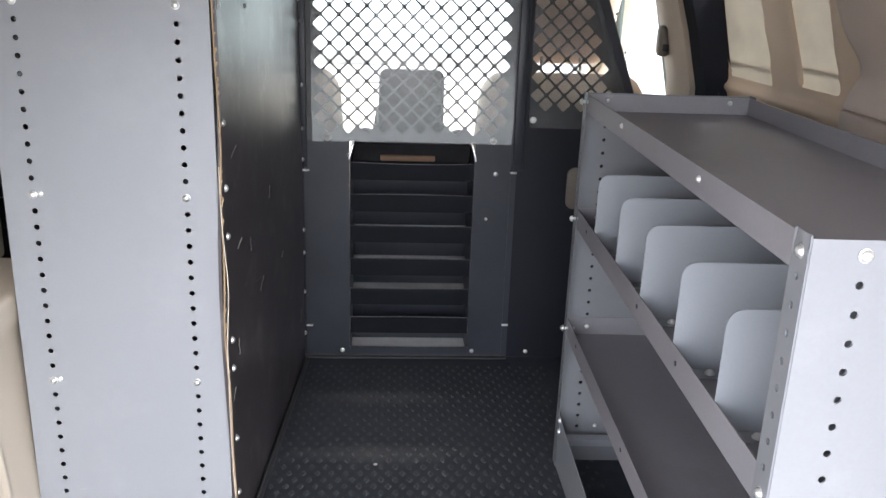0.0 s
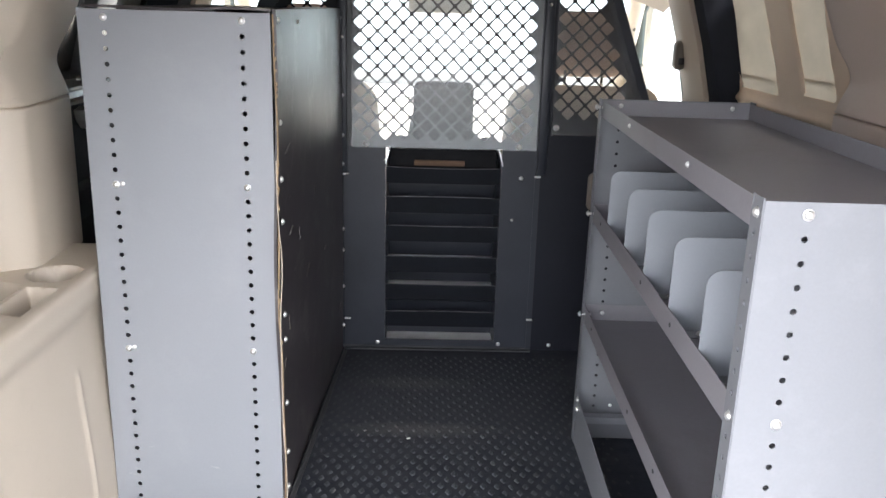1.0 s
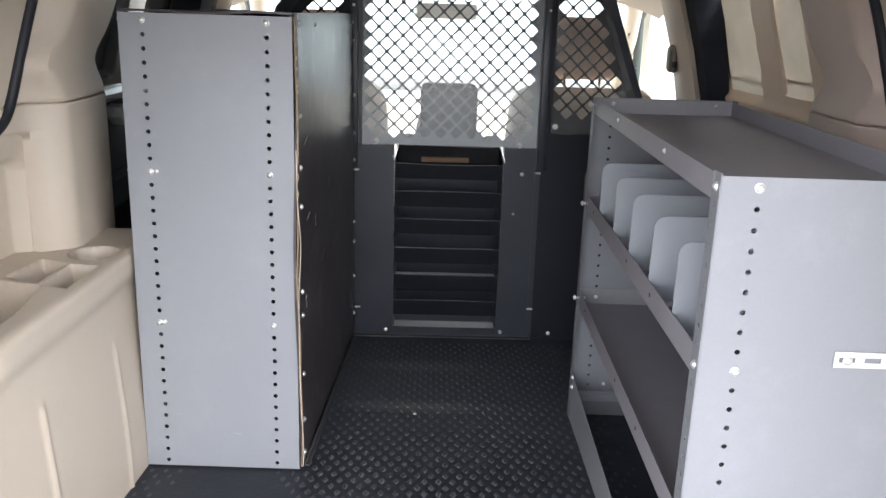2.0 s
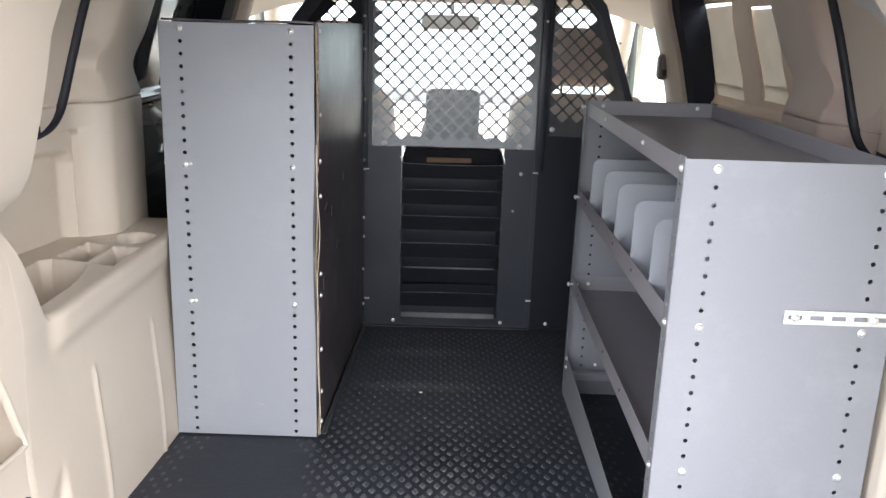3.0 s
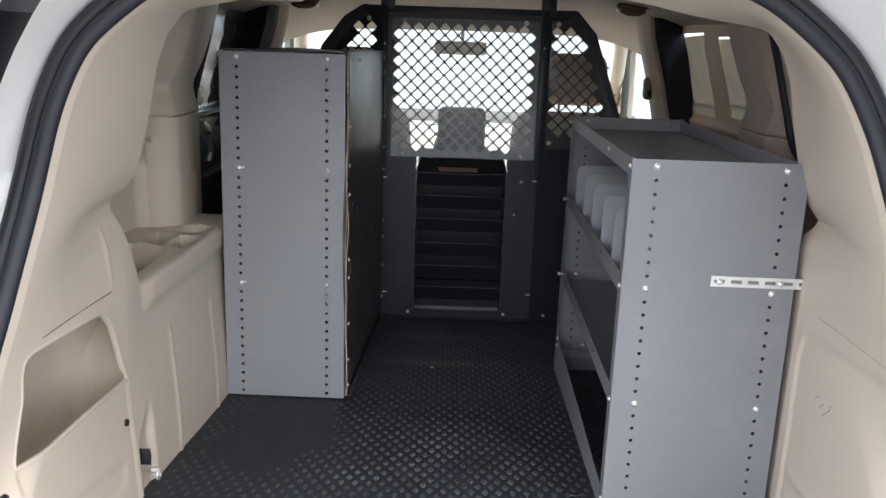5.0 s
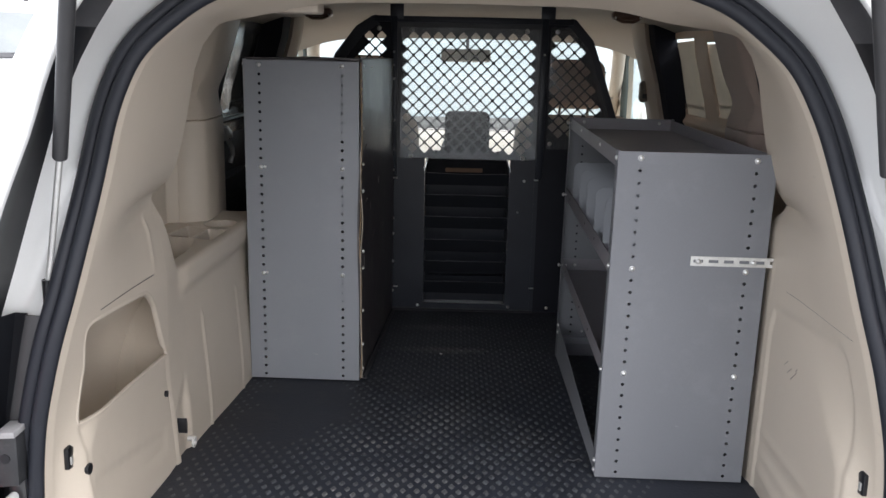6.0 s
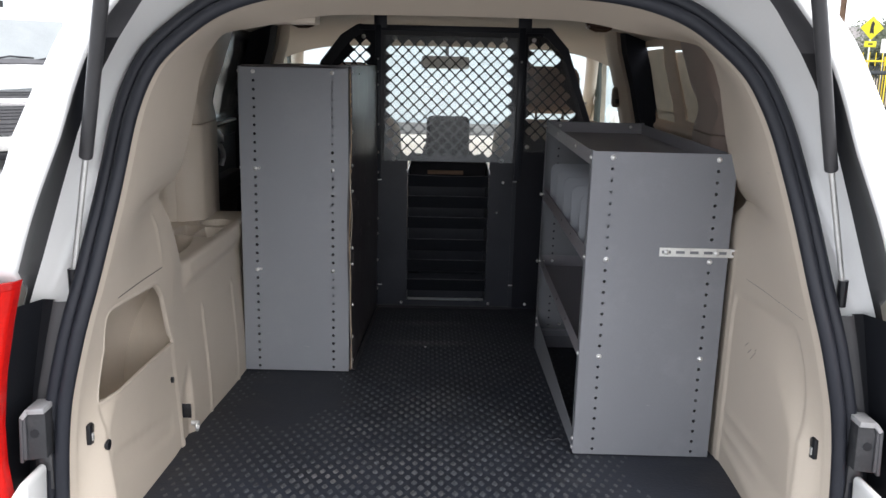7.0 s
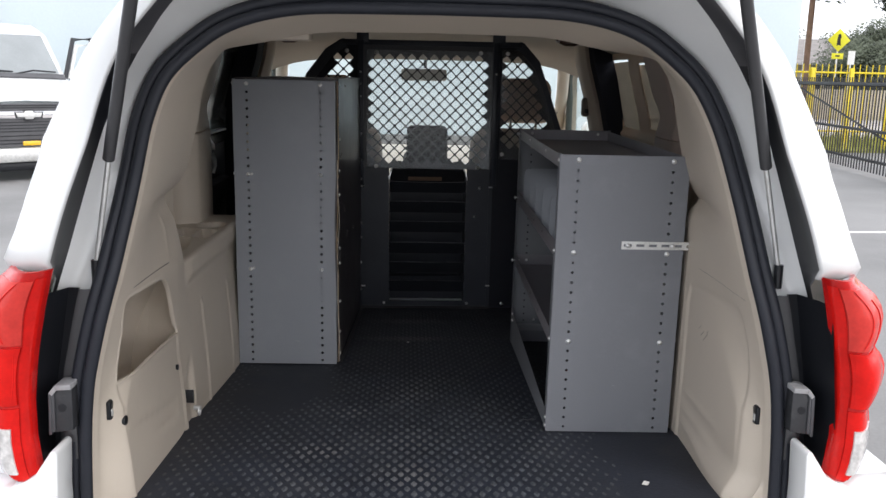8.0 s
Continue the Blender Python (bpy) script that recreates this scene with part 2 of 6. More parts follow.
SLOT_BROWN = paint("dull_brown_plastic", (0.16, 0.135, 0.11), 0.5, vary=0.15, scale=20, fine=200, bump=0.1)
LIP_EDGE = paint("rubbed_black_edge", (0.13, 0.13, 0.135), 0.45, vary=0.3, scale=30, fine=200, bump=0.05)
PAPER = paint("paper", (0.75, 0.74, 0.70), 0.8, vary=0.05, scale=60, fine=300, bump=0.1)
# pale grey paint stands in for the bright reflection in the mirrors
MIRROR_GREY = paint("pale_mirror_paint", (0.78, 0.82, 0.81), 0.2, metal=0.0, vary=0.05, scale=9, fine=90, bump=0.0)
DARK_PANEL = paint("dark_tinted_panel", (0.10, 0.108, 0.114), 0.16, vary=0.2, scale=6, fine=90, bump=0.02)
DOOR_RUBBER = paint("green_grey_rubber", (0.07, 0.085, 0.08), 0.5, vary=0.1, scale=9, fine=90, bump=0.05)
PANE = glass("clear_glass", (0.88, 0.92, 0.91))
SIDE_PANE = glass("side_glass", (0.86, 0.92, 0.91), 0.3)


def dusty(name, front, through):
    """A dust-caked pane: matt in front, letting some light through."""
    m, t, b = nodes_of(name)
    b.inputs["Base Color"].default_value = (*front, 1)
    b.inputs["Roughness"].default_value = 0.6
    b.inputs["Specular IOR Level"].default_value = 0.12
    tl = t.nodes.new("ShaderNodeBsdfTranslucent")
    n = t.nodes.new("ShaderNodeTexNoise")
    n.inputs["Scale"].default_value, n.inputs["Detail"].default_value = 5, 5
    r = t.nodes.new("ShaderNodeMixRGB")
    r.inputs[1].default_value, r.inputs[2].default_value = (*[c * 0.7 for c in through], 1), (*[c * 1.3 for c in through], 1)
    t.links.new(n.outputs["Fac"], r.inputs[0])
    t.links.new(r.outputs[0], tl.inputs[0])
    add = t.nodes.new("ShaderNodeAddShader")
    t.links.new(b.outputs[0], add.inputs[0])
    t.links.new(tl.outputs[0], add.inputs[1])
    t.links.new(add.outputs[0], t.nodes["Material Output"].inputs[0])
    return m


PILLAR_DARK = paint("dark_pillar_cloth", (0.018, 0.020, 0.027), 0.75, vary=0.1, scale=9, fine=200, bump=0.1, specular=0.12)
DOOR_PANE = dusty("dust_caked_glass", (0.26, 0.235, 0.20), (0.185, 0.176, 0.155))
# door pillar covers: trim beige darkened to offset light from the front windows
COVER_BEIGE = paint("shaded_beige_cover", (0.44, 0.375, 0.305), 0.6, specular=0.3, vary=0.05, scale=3.0, fine=420, bump=0.1)
# right pillar only: the beige trim with its reddish shade in the colour
DUSKY = paint("shaded_beige_plastic", (0.58, 0.47, 0.405), 0.6, specular=0.3, vary=0.05, scale=3.0, fine=420, bump=0.1)
TAN = paint("tan_door_plastic", (0.78, 0.61, 0.46), 0.55, specular=0.25, vary=0.06, scale=3.0, fine=300, bump=0.06)
POLY = glass("hazy_polycarbonate", (0.91, 0.92, 0.92), 0.7, 0.050, 0.10)
ASPHALT = paint("asphalt", (0.235, 0.23, 0.225), 0.9, vary=0.15, scale=0.6, fine=60, bump=0.4, dirt=(0.15, 0.15, 0.145), dirt_amount=0.5, dirt_scale=0.4)
LINE = paint("road_paint", (0.7, 0.7, 0.68), 0.8, vary=0.1, scale=10, fine=60, bump=0.2)
WALL_BLUE = paint("pale_blue_wall", (0.60, 0.68, 0.71), 0.85, vary=0.05, scale=0.5, fine=20, bump=0.1)
YELLOW = paint("yellow_paint", (0.72, 0.55, 0.02), 0.5, vary=0.12, scale=3, fine=60, bump=0.05)
FENCE_BLACK = paint("black_fence_paint", (0.02, 0.02, 0.022), 0.45, vary=0.1, scale=6, fine=90, bump=0.05)
SIGN_YELLOW = paint("sign_yellow", (0.85, 0.80, 0.03), 0.45, vary=0.04, scale=4, fine=60, bump=0.0)
SIGN_BLACK = paint("sign_black", (0.02, 0.02, 0.02), 0.5, vary=0.1, scale=6, fine=60, bump=0.0)
WOOD = paint("pole_wood", (0.16, 0.10, 0.065), 0.9, vary=0.25, scale=4, fine=40, bump=0.4)
LEAF = paint("leaves", (0.098, 0.116, 0.074), 0.7, vary=0.45, scale=1.3, fine=8, bump=0.0)
GRASS = paint("grass_blades", (0.34, 0.34, 0.08), 0.9, vary=0.35, scale=1.5, fine=20, bump=0.0)
TURF = paint("turf", (0.24, 0.24, 0.07), 0.95, vary=0.3, scale=1.2, fine=30, bump=0.3)
AMBER = paint("amber_lens", (0.86, 0.50, 0.02), 0.2, vary=0.1, scale=20, fine=100, bump=0.1, coat=1.0)
BARE_METAL = paint("galvanised", (0.72, 0.72, 0.70), 0.42, metal=0.7, vary=0.12, scale=30, fine=200, bump=0.08)
STUCCO = paint("stucco", (0.58, 0.51, 0.39), 0.9, vary=0.1, scale=1, fine=20, bump=0.2)
ROOF = paint("roof_shingle", (0.26, 0.24, 0.225), 0.95, vary=0.2, scale=2, fine=20, bump=0.3)


# ---- mesh helpers ----
def world_of(ob):
    m = ob.matrix_parent_inverse @ ob.matrix_basis
    return world_of(ob.parent) @ m if ob.parent else ob.matrix_basis.copy()


def under(ob, parent):
    if parent:
        inv = world_of(parent).inverted()
        ob.parent = parent
        ob.matrix_parent_inverse = inv
    return ob


def thing(name, at, label, category, group="", kind=""):
    e = new(name)
    e.empty_display_size = 0.05
    e.location = at
    e.matrix_basis = Matrix.Translation(at)
    return tagged(e, label, category, group, kind)


def smooth_by_angle(bm, limit=40):
    lim = radians(limit)
    for f in bm.faces:
        f.smooth = True
    for e in bm.edges:
        e.smooth = len(e.link_faces) == 2 and e.calc_face_angle(9.0) < lim


def mesh_of(name, bm, material, smooth=40):
    if smooth:
        bm.normal_update()
        smooth_by_angle(bm, smooth)
    me = bpy.data.meshes.new(name)
    bm.to_mesh(me)
    bm.free()
    for m in material if isinstance(material, (list, tuple)) else (material,):
        me.materials.append(m)
    return me


def part(name, bm, material, parent=None, label="", smooth=40):
    """One bmesh as one mesh object under a thing or a part."""
    me = mesh_of(name, bm, material, smooth)
    ob = under(new(name, me), parent)
    if label:
        tagged(ob, label)
    return ob


def share(name, me, m, parent=None, label=""):
    ob = new(name, me)
    ob.matrix_basis = m
    under(ob, parent)
    if label:
        tagged(ob, label)
    return ob


def bevel(bm, width, segments=2):
    bmesh.ops.bevel(bm, geom=[e for e in bm.edges], offset=width, segments=segments, profile=0.5, affect="EDGES", clamp_overlap=True)
    return bm


def box(lo, hi, r=0.0, bm=None, segments=2):
    own = bmesh.new()
    bmesh.ops.create_cube(own, size=1.0)
    for v in own.verts:
        v.co = Vector([lo[i] + (v.co[i] + 0.5) * (hi[i] - lo[i]) for i in range(3)])
    if r:
        bevel(own, r, segments)
    return merge(bm, own)


def merge(bm, own):
    if bm is None:
        return own
    tmp = bpy.data.meshes.new("tmp")
    own.to_mesh(tmp)
    own.free()
    bm.from_mesh(tmp)
    bpy.data.meshes.remove(tmp)
    return bm


def rod(a, b, r, n=12, r2=None, bm=None, caps=True):
    own = bmesh.new()
    a, b = Vector(a), Vector(b)
    d = b - a
    bmesh.ops.create_cone(own, cap_ends=caps, segments=n, radius1=r, radius2=r if r2 is None else r2, depth=d.length)
    m = Matrix.Translation((a + b) / 2) @ d.to_track_quat("Z", "Y").to_matrix().to_4x4()
    own.transform(m)
    return merge(bm, own)


def loft(rows, bm=None, closed=False):
    """Quads between rows of equally many points."""
    bm = bm or bmesh.new()
    vs = [[bm.verts.new(p) for p in row] for row in rows]
    for a, b in zip(vs, vs[1:]):
        n = len(a)
        for k in range(n if closed else n - 1):
            bm.faces.new((a[k], a[(k + 1) % n], b[(k + 1) % n], b[k]))
    return bm


def prism(poly, axis, lo, hi, r=0.0, bm=None):
    """A polygon, given in the two other axes, drawn out along axis from lo to hi."""
    own = bmesh.new()
    def at(p, w):
        q = list(p)
        q.insert(axis, w)
        return q
    a = [own.verts.new(at(p, lo)) for p in poly]
    b = [own.verts.new(at(p, hi)) for p in poly]
    n = len(poly)
    own.faces.new(a)
    own.faces.new(b[::-1])
    for k in range(n):
        own.faces.new((a[k], b[k], b[(k + 1) % n], a[(k + 1) % n]))
    bmesh.ops.recalc_face_normals(own, faces=own.faces[:])
    if r:
        bevel(own, r)
    return merge(bm, own)


def tube(points, r, n=8, bm=None, closed=False, flat=1.0):
    pts = [Vector(p) for p in points]
    rows = []
    for i, p in enumerate(pts):
        d = (pts[min(i + 1, len(pts) - 1)] - pts[max(i - 1, 0)]).normalized()
        side = d.cross(Vector((0, 1, 0)))
        side = side.normalized() if side.length > 1e-4 else Vector((1, 0, 0))
        up = side.cross(d).normalized()
        rows.append([p + side * (r * math.cos(2 * math.pi * k / n)) + up * (r * flat * math.sin(2 * math.pi * k / n)) for k in range(n)])
    bm = loft(rows, bm, closed=True)
    return bm


def thicken(bm, t):
    """Gives a sheet thickness along its normals."""
    bm.normal_update()
    bmesh.ops.solidify(bm, geom=bm.faces[:], thickness=t)
    return bm


def lerp(table, x):
    """Straight lines through (x, value) pairs."""
    if x <= table[0][0]:
        return table[0][1]
    for (a, u), (b, v) in zip(table, table[1:]):
        if x <= b:
            return u + (v - u) * (x - a) / (b - a)
    return table[-1][1]


def ease(a, b, x):
    k = min(1.0, max(0.0, (x - a) / (b - a)))
    return k * k * (3 - 2 * k)


def inside(poly, x, y):
    hit = False
    for (a, b), (c, d) in zip(poly, poly[1:] + poly[:1]):
        if (b > y) != (d > y) and x < (c - a) * (y - b) / (d - b) + a:
            hit = not hit
    return hit


def edge_gap(poly, x, y):
    """Distance to the outline of a polygon."""
    best = 9.0
    for (a, b), (c, d) in zip(poly, poly[1:] + poly[:1]):
        l2 = (c - a) ** 2 + (d - b) ** 2
        k = min(1.0, max(0.0, ((x - a) * (c - a) + (y - b) * (d - b)) / l2))
        best = min(best, math.hypot(x - a - k * (c - a), y - b - k * (d - b)))
    return best


def sunk(poly, x, y, depth, wall=0.012):
    """How deep a pocket with a rounded rim lies at a place."""
    return depth * ease(-wall * 0.2, wall, edge_gap(poly, x, y)) if inside(poly, x, y) else 0.0


# a machine screw: washer and domed head, along -y
def bolt_mesh(name, r=0.0050, h=0.0048):
    bm = bmesh.new()
    rings = [(r * 1.25, 0.0), (r * 1.25, 0.0010), (r * 1.08, 0.0013), (r * 1.02, h * 0.55), (r * 0.80, h * 0.85), (r * 0.45, h * 1.05), (0.0005, h * 1.12)]
    loft([[(a * math.cos(2 * math.pi * k / 10), -b, a * math.sin(2 * math.pi * k / 10)) for k in range(10)] for a, b in rings], bm, closed=True)
    bmesh.ops.recalc_face_normals(bm, faces=bm.faces[:])
    return mesh_of(name, bm, ZINC, 35)


BOLT = bolt_mesh("bolt")
SMALL_BOLT = bolt_mesh("small_bolt", 0.0035, 0.0034)
FACE = {"-y": Matrix(), "-x": Matrix.Rotation(radians(-90), 4, "Z"), "+x": Matrix.Rotation(radians(90), 4, "Z"), "+y": Matrix.Rotation(radians(180), 4, "Z"), "+z": Matrix.Rotation(radians(-90), 4, "X"), "-z": Matrix.Rotation(radians(90), 4, "X")}


def bolt(at, facing, parent, small=False):
    return share("bolt", SMALL_BOLT if small else BOLT, Matrix.Translation(at) @ FACE[facing], parent)


XC = -0.05  # middle plane of the minivan
PITCH = 0.0254  # rows of holes


def floor_z(y):
    return -0.0725 * (y - 0.6)


# ---- the lot outside ----
bm = bmesh.new()
bmesh.ops.create_grid(bm, x_segments=8, y_segments=8, size=400)
for v in bm.verts:
    v.co.z = GROUND
tagged(part("ground", bm, ASPHALT, None, smooth=0), "grey worn asphalt parking lot with fine cracks", "ground", kind="structure")

# ---- the minivan ----
van = thing("minivan", (XC, 1.6, GROUND), "white minivan with its liftgate open and a beige trimmed cargo bay", "van")

OPEN_D = [(0.0, 0.678), (0.06, 0.678), (0.14, 0.675), (0.23, 0.670), (0.307, 0.661), (0.43, 0.633), (0.51, 0.613), (0.6, 0.597), (0.68, 0.583), (0.78, 0.566), (0.83, 0.551), (0.89, 0.525), (0.95, 0.479)]


SKEW = -0.013  # the opening lies a little to one side of the bay
XB = XC + SKEW  # middle of the body round the opening


def open_y(z):
    return 0.125 + 0.21 * (math.hypot(z - 0.45, 0.10) + z - 0.45)


def opening(grow=0.0):
    """The curve of the liftgate opening from the left sill over the top to the right sill, as (x, z)."""
    half = [(d, z) for z in [0.008 * k for k in range(114)] for d in [lerp(OPEN_D, z)]]
    half += [(0.479 - 0.205 * (1 - math.cos(a)) - 0.04 * a, 0.92 + 0.095 * math.sin(a)) for a in [radians(8 + 3 * k) for k in range(28)]]
    d0, z0 = half[-1]
    half += [(d0 * (1 - k / 24), z0 + 0.002 * k / 24) for k in range(1, 25)]
    # smooth the polyline a little
    for _ in range(14):
        half = [half[0]] + [((a[0] + 2 * b[0] + c[0]) / 4, (a[1] + 2 * b[1] + c[1]) / 4) for a, b, c in zip(half, half[1:], half[2:])] + [half[-1]]
    full = [(-d, z) for d, z in half] + [(d, z) for d, z in half[-2::-1]]
    if grow:
        out = []
        for i, (x, z) in enumerate(full):
            (xa, za), (xb, zb) = full[max(i - 1, 0)], full[min(i + 1, len(full) - 1)]
            tx, tz = xb - xa, zb - za
            l = math.hypot(tx, tz)
            out.append((x - tz / l * grow, z + tx / l * grow))
        full = out
    return [(x + SKEW - 0.011 * ease(0.62, 0.92, z), z) for x, z in full]


EDGE = opening()
INNER_D = [(0.0, 0.635), (0.1, 0.641), (0.2, 0.649), (0.3, 0.650), (0.43, 0.645), (0.53, 0.656), (0.565, 0.668), (0.598, 0.667), (0.63, 0.630), (0.66, 0.613), (0.7, 0.601), (0.75, 0.588), (0.8, 0.577), (0.85, 0.567), (0.9, 0.548), (0.95, 0.51), (0.975, 0.475)]
INNER_R = [(0.0, 0.624), (0.43, 0.624), (0.555, 0.625), (0.578, 0.631), (0.594, 0.642), (0.606, 0.650), (0.63, 0.630), (0.66, 0.613)] + [p for p in INNER_D if p[0] > 0.665]


def inner_d(side, z):
    """Half width at the inner edge of the opening trim."""
    return lerp(INNER_R if side > 0 else INNER_D, z)


POCKET = [(0.224, 0.436), (0.244, 0.439), (0.36, 0.431), (0.46, 0.424), (0.492, 0.420), (0.515, 0.408), (0.54, 0.384), (0.567, 0.332), (0.591, 0.280), (0.602, 0.260), (0.601, 0.253), (0.593, 0.2535), (0.40, 0.264), (0.216, 0.2700), (0.207, 0.2720), (0.207, 0.282), (0.218, 0.325), (0.226, 0.37), (0.218, 0.41), (0.218, 0.429)]


SUNK_FIELD = [(0.578, -0.02), (0.572, 0.36), (0.556, 0.405), (0.53, 0.418), (0.36, 0.430), (0.262, 0.437), (0.232, 0.432), (0.215, 0.412), (0.203, 0.36), (0.193, 0.20), (0.188, -0.02)]


def opening_trim():
    rows = []
    n = len(EDGE)
    for i, (x, z) in enumerate(EDGE):
        side = 1 if x > 0 else -1
        yo = open_y(z)
        top = ease(0.93, 1.0, z)
        # where the trim ends inside
        d = inner_d(side, z) if z < 0.97 else 0.475
        xi = side * d if top < 1e-6 else (1 - top) * side * d + top * x * 0.97
        yi = 0.61 - 0.08 * top
        zi = z - 0.032 * top
        row = [(XC + x, yo - 0.004, z), (XC + x * 0.998, yo - 0.006, z - 0.003 * top), (XC + x - side * 0.004 * (1 - top), yo + 0.002, z - 0.005 * top), (XC + x - side * 0.005 * (1 - top), yo + 0.009, z - 0.006 * top)]
        m = 110
        for k in range(m + 1):
            u = k / m
            y = yo + 0.012 + (yi - yo - 0.012) * u
            w = ease(0.0, lerp([(0.0, 0.13), (0.22, 0.18), (0.45, 0.7), (0.6, 1.0)], z), u)
            px, pz = x * (1 - w) + xi * w, z * (1 - u) + zi * u
            px -= side * 0.006 * (1 - top)
            out = 0.0
            if x < 0 and z < 0.6:
                # upright fold beside the tray
                g = abs(y - 0.552)
                if 0.44 < z < 0.58 and g < 0.012:
                    out -= 0.003 * (1 - g / 0.012) * ease(0.44, 0.48, z) * ease(0.58, 0.54, z)
                # shallow swages of the lower door panel
                for c, ya in ((0.152, 0.33),):
                    g = abs(z - c + 0.168 * y)
                    if g < 0.012 and ya < y < 0.56:
                        out += 0.003 * (1 - g / 0.012) * ease(ya, ya + 0.12, y) * ease(0.56, 0.53, y)
                g = 0.214 - 0.2 * y - z
                if 0.0 < g < 0.07 and 0.20 < y < 0.57:
                    out += 0.0036 * ease(0.0, 0.007, g) * ease(0.07, 0.015, g) * ease(0.20, 0.26, y) * ease(0.57, 0.54, y)
            if x < 0 and z < 0.268:
                # edge of the lift-out panel below the bin
                out += 0.0035 * ease(0.203, 0.211, y)
            if x > 0 and z < 0.62:
                # moulded creases of the bare panel
                if inside(SUNK_FIELD, y, z):
                    out += 0.0045 * ease(0.0, 0.014, edge_gap(SUNK_FIELD, y, z))
                # foot of the panel spreads over the mat
                out -= 0.028 * ease(0.62, 0.20, y) * ease(0.10, 0.025, z)
                g = abs(y - (0.590 + 0.05 * (0.309 - z)))
                if z < 0.50 and g < 0.012:
                    out -= 0.0018 * (1 - g / 0.012)
                for c in (0.128, 0.082, 0.045):
                    g = abs(z - c - 0.03 * (y - 0.42))
                    if 0.26 < y < 0.57 and g < 0.014:
                        out -= 0.0032 * (1 - g / 0.014) * ease(0.26, 0.40, y) * ease(0.57, 0.55, y)
            row.append((XC + px + side * out, y, pz))
        # short return behind the inner edge
        rx, ry, rz = row[-1]
        row.append((rx + side * 0.02 * (1 - top), ry + 0.012, rz + 0.012 * top))
        row.append((rx + side * 0.10 * (1 - top), ry + 0.022, rz + 0.055 * top))
        rows.append(row)
    bm = loft(rows)
    # the pocket is open: its liner lies behind
    gone = []
    for f in bm.faces:
        c = f.calc_center_median()
        if c.x < 0 and c.z < 0.5 and c.y > 0.16 and inside(POCKET, c.y, c.z):
            gone.append(f)
    bmesh.ops.delete(bm, geom=gone, context="FACES")
    return bm


def pocket_liner():
    """A deep bin with a sloping back wall."""
    rows = []
    for k in range(16):
        a = k / 15
        row = []
        for i in range(12):
            y = 0.180 + 0.450 * i / 11
            round_end = 0.03 * (2 * abs(i / 11 - 0.5)) ** 6
            if a < 0.3:
                x, z = -0.705 - 0.145 * (a / 0.3), 0.115
            else:
                b = (a - 0.3) / 0.7
                x, z = -0.850 + 0.145 * b ** 2.2, 0.115 + 0.345 * b
            row.append((min(x + round_end, -0.704, XC - trim_d(y, z) - 0.004), y, z))
        rows.append(row)
    bm = loft(rows)
    for y in (0.181, 0.629):
        bm.faces.new([bm.verts.new((x, y, z)) for x, z in ((-0.735, 0.115), (-0.850, 0.115), (-0.850, 0.35), (-0.735, 0.46))])
    return bm


trim = part("rear_opening_trim", opening_trim(), BEIGE, van, "beige moulded plastic trim round the opening", 50)

def trim_d(y, z, side=-1):
    """Half width of the trim face below the window line."""
    u = (y - open_y(z) - 0.012) / (0.61 - open_y(z) - 0.012)
    w = ease(0.0, lerp([(0.0, 0.13), (0.22, 0.18), (0.45, 0.7), (0.6, 1.0)], z), u)
    return (lerp(OPEN_D, z) + side * SKEW) * (1 - w) + inner_d(side, z) * w - 0.006


rim_pts = []
for (a, b), (c, d) in zip(POCKET, POCKET[1:] + POCKET[:1]):
    steps = max(2, int(math.hypot(c - a, d - b) / 0.02))
    rim_pts += [(a + (c - a) * k / steps, b + (d - b) * k / steps) for k in range(steps)]
rim_pts.append(rim_pts[0])
bm = bmesh.new()
ring_n = len(rim_pts)
rows = []
for off, deep in ((0.006, 0.0003), (0.003, -0.001), (0.0, -0.0015), (-0.003, 0.0), (-0.0045, 0.004), (-0.0045, 0.008)):
    row = []
    for i, (y, z) in enumerate(rim_pts[:-1]):
        (ya, za), (yb, zb) = rim_pts[i - 1 if i else ring_n - 2], rim_pts[i + 1]
        ty, tz = yb - ya, zb - za
        l = math.hypot(ty, tz) or 1.0
        low = 0.6 if z < 0.278 else 1.0
        oy, oz = y - tz / l * off * low, z + ty / l * off * low
        row.append((XC - trim_d(oy, oz) - deep * low, oy, oz))
    rows.append(row)
part("pocket_rim", loft(rows, bm, closed=True), BEIGE, trim, "rounded rim of the bin", 60)
part("pocket_liner", pocket_liner(), BEIGE, trim, "deep beige storage bin", 85)

# dark gaps between the mouldings
for side, y0, y1, z0, z1 in ((-1, 0.27, 0.545, 0.453, 0.4445), (1, 0.19, 0.50, 0.459, 0.454)):
    fine = [(y0 + (y1 - y0) * k / 24, z0 + (z1 - z0) * k / 24) for k in range(25)]
    part("panel_gap", tube([(XC + side * (trim_d(y, z, side) + 0.0006), y, z) for y, z in fine], 0.0012 if side < 0 else 0.0008, 6), GLOSS_BLACK, trim)
# short dark scuffs on the bare panel
for y, z, dy, dz in ((0.480, 0.312, -0.016, 0.012), (0.462, 0.302, -0.018, 0.014), (0.446, 0.294, -0.014, 0.012), (0.432, 0.306, -0.012, 0.011), (0.425, 0.318, -0.008, 0.007)):
    part("scuff", tube([(XC + trim_d(y + dy * k / 4, z + dz * k / 4, 1) + 0.0040, y + dy * k / 4, z + dz * k / 4) for k in range(5)], 0.0009, 5), SCUFF, trim)
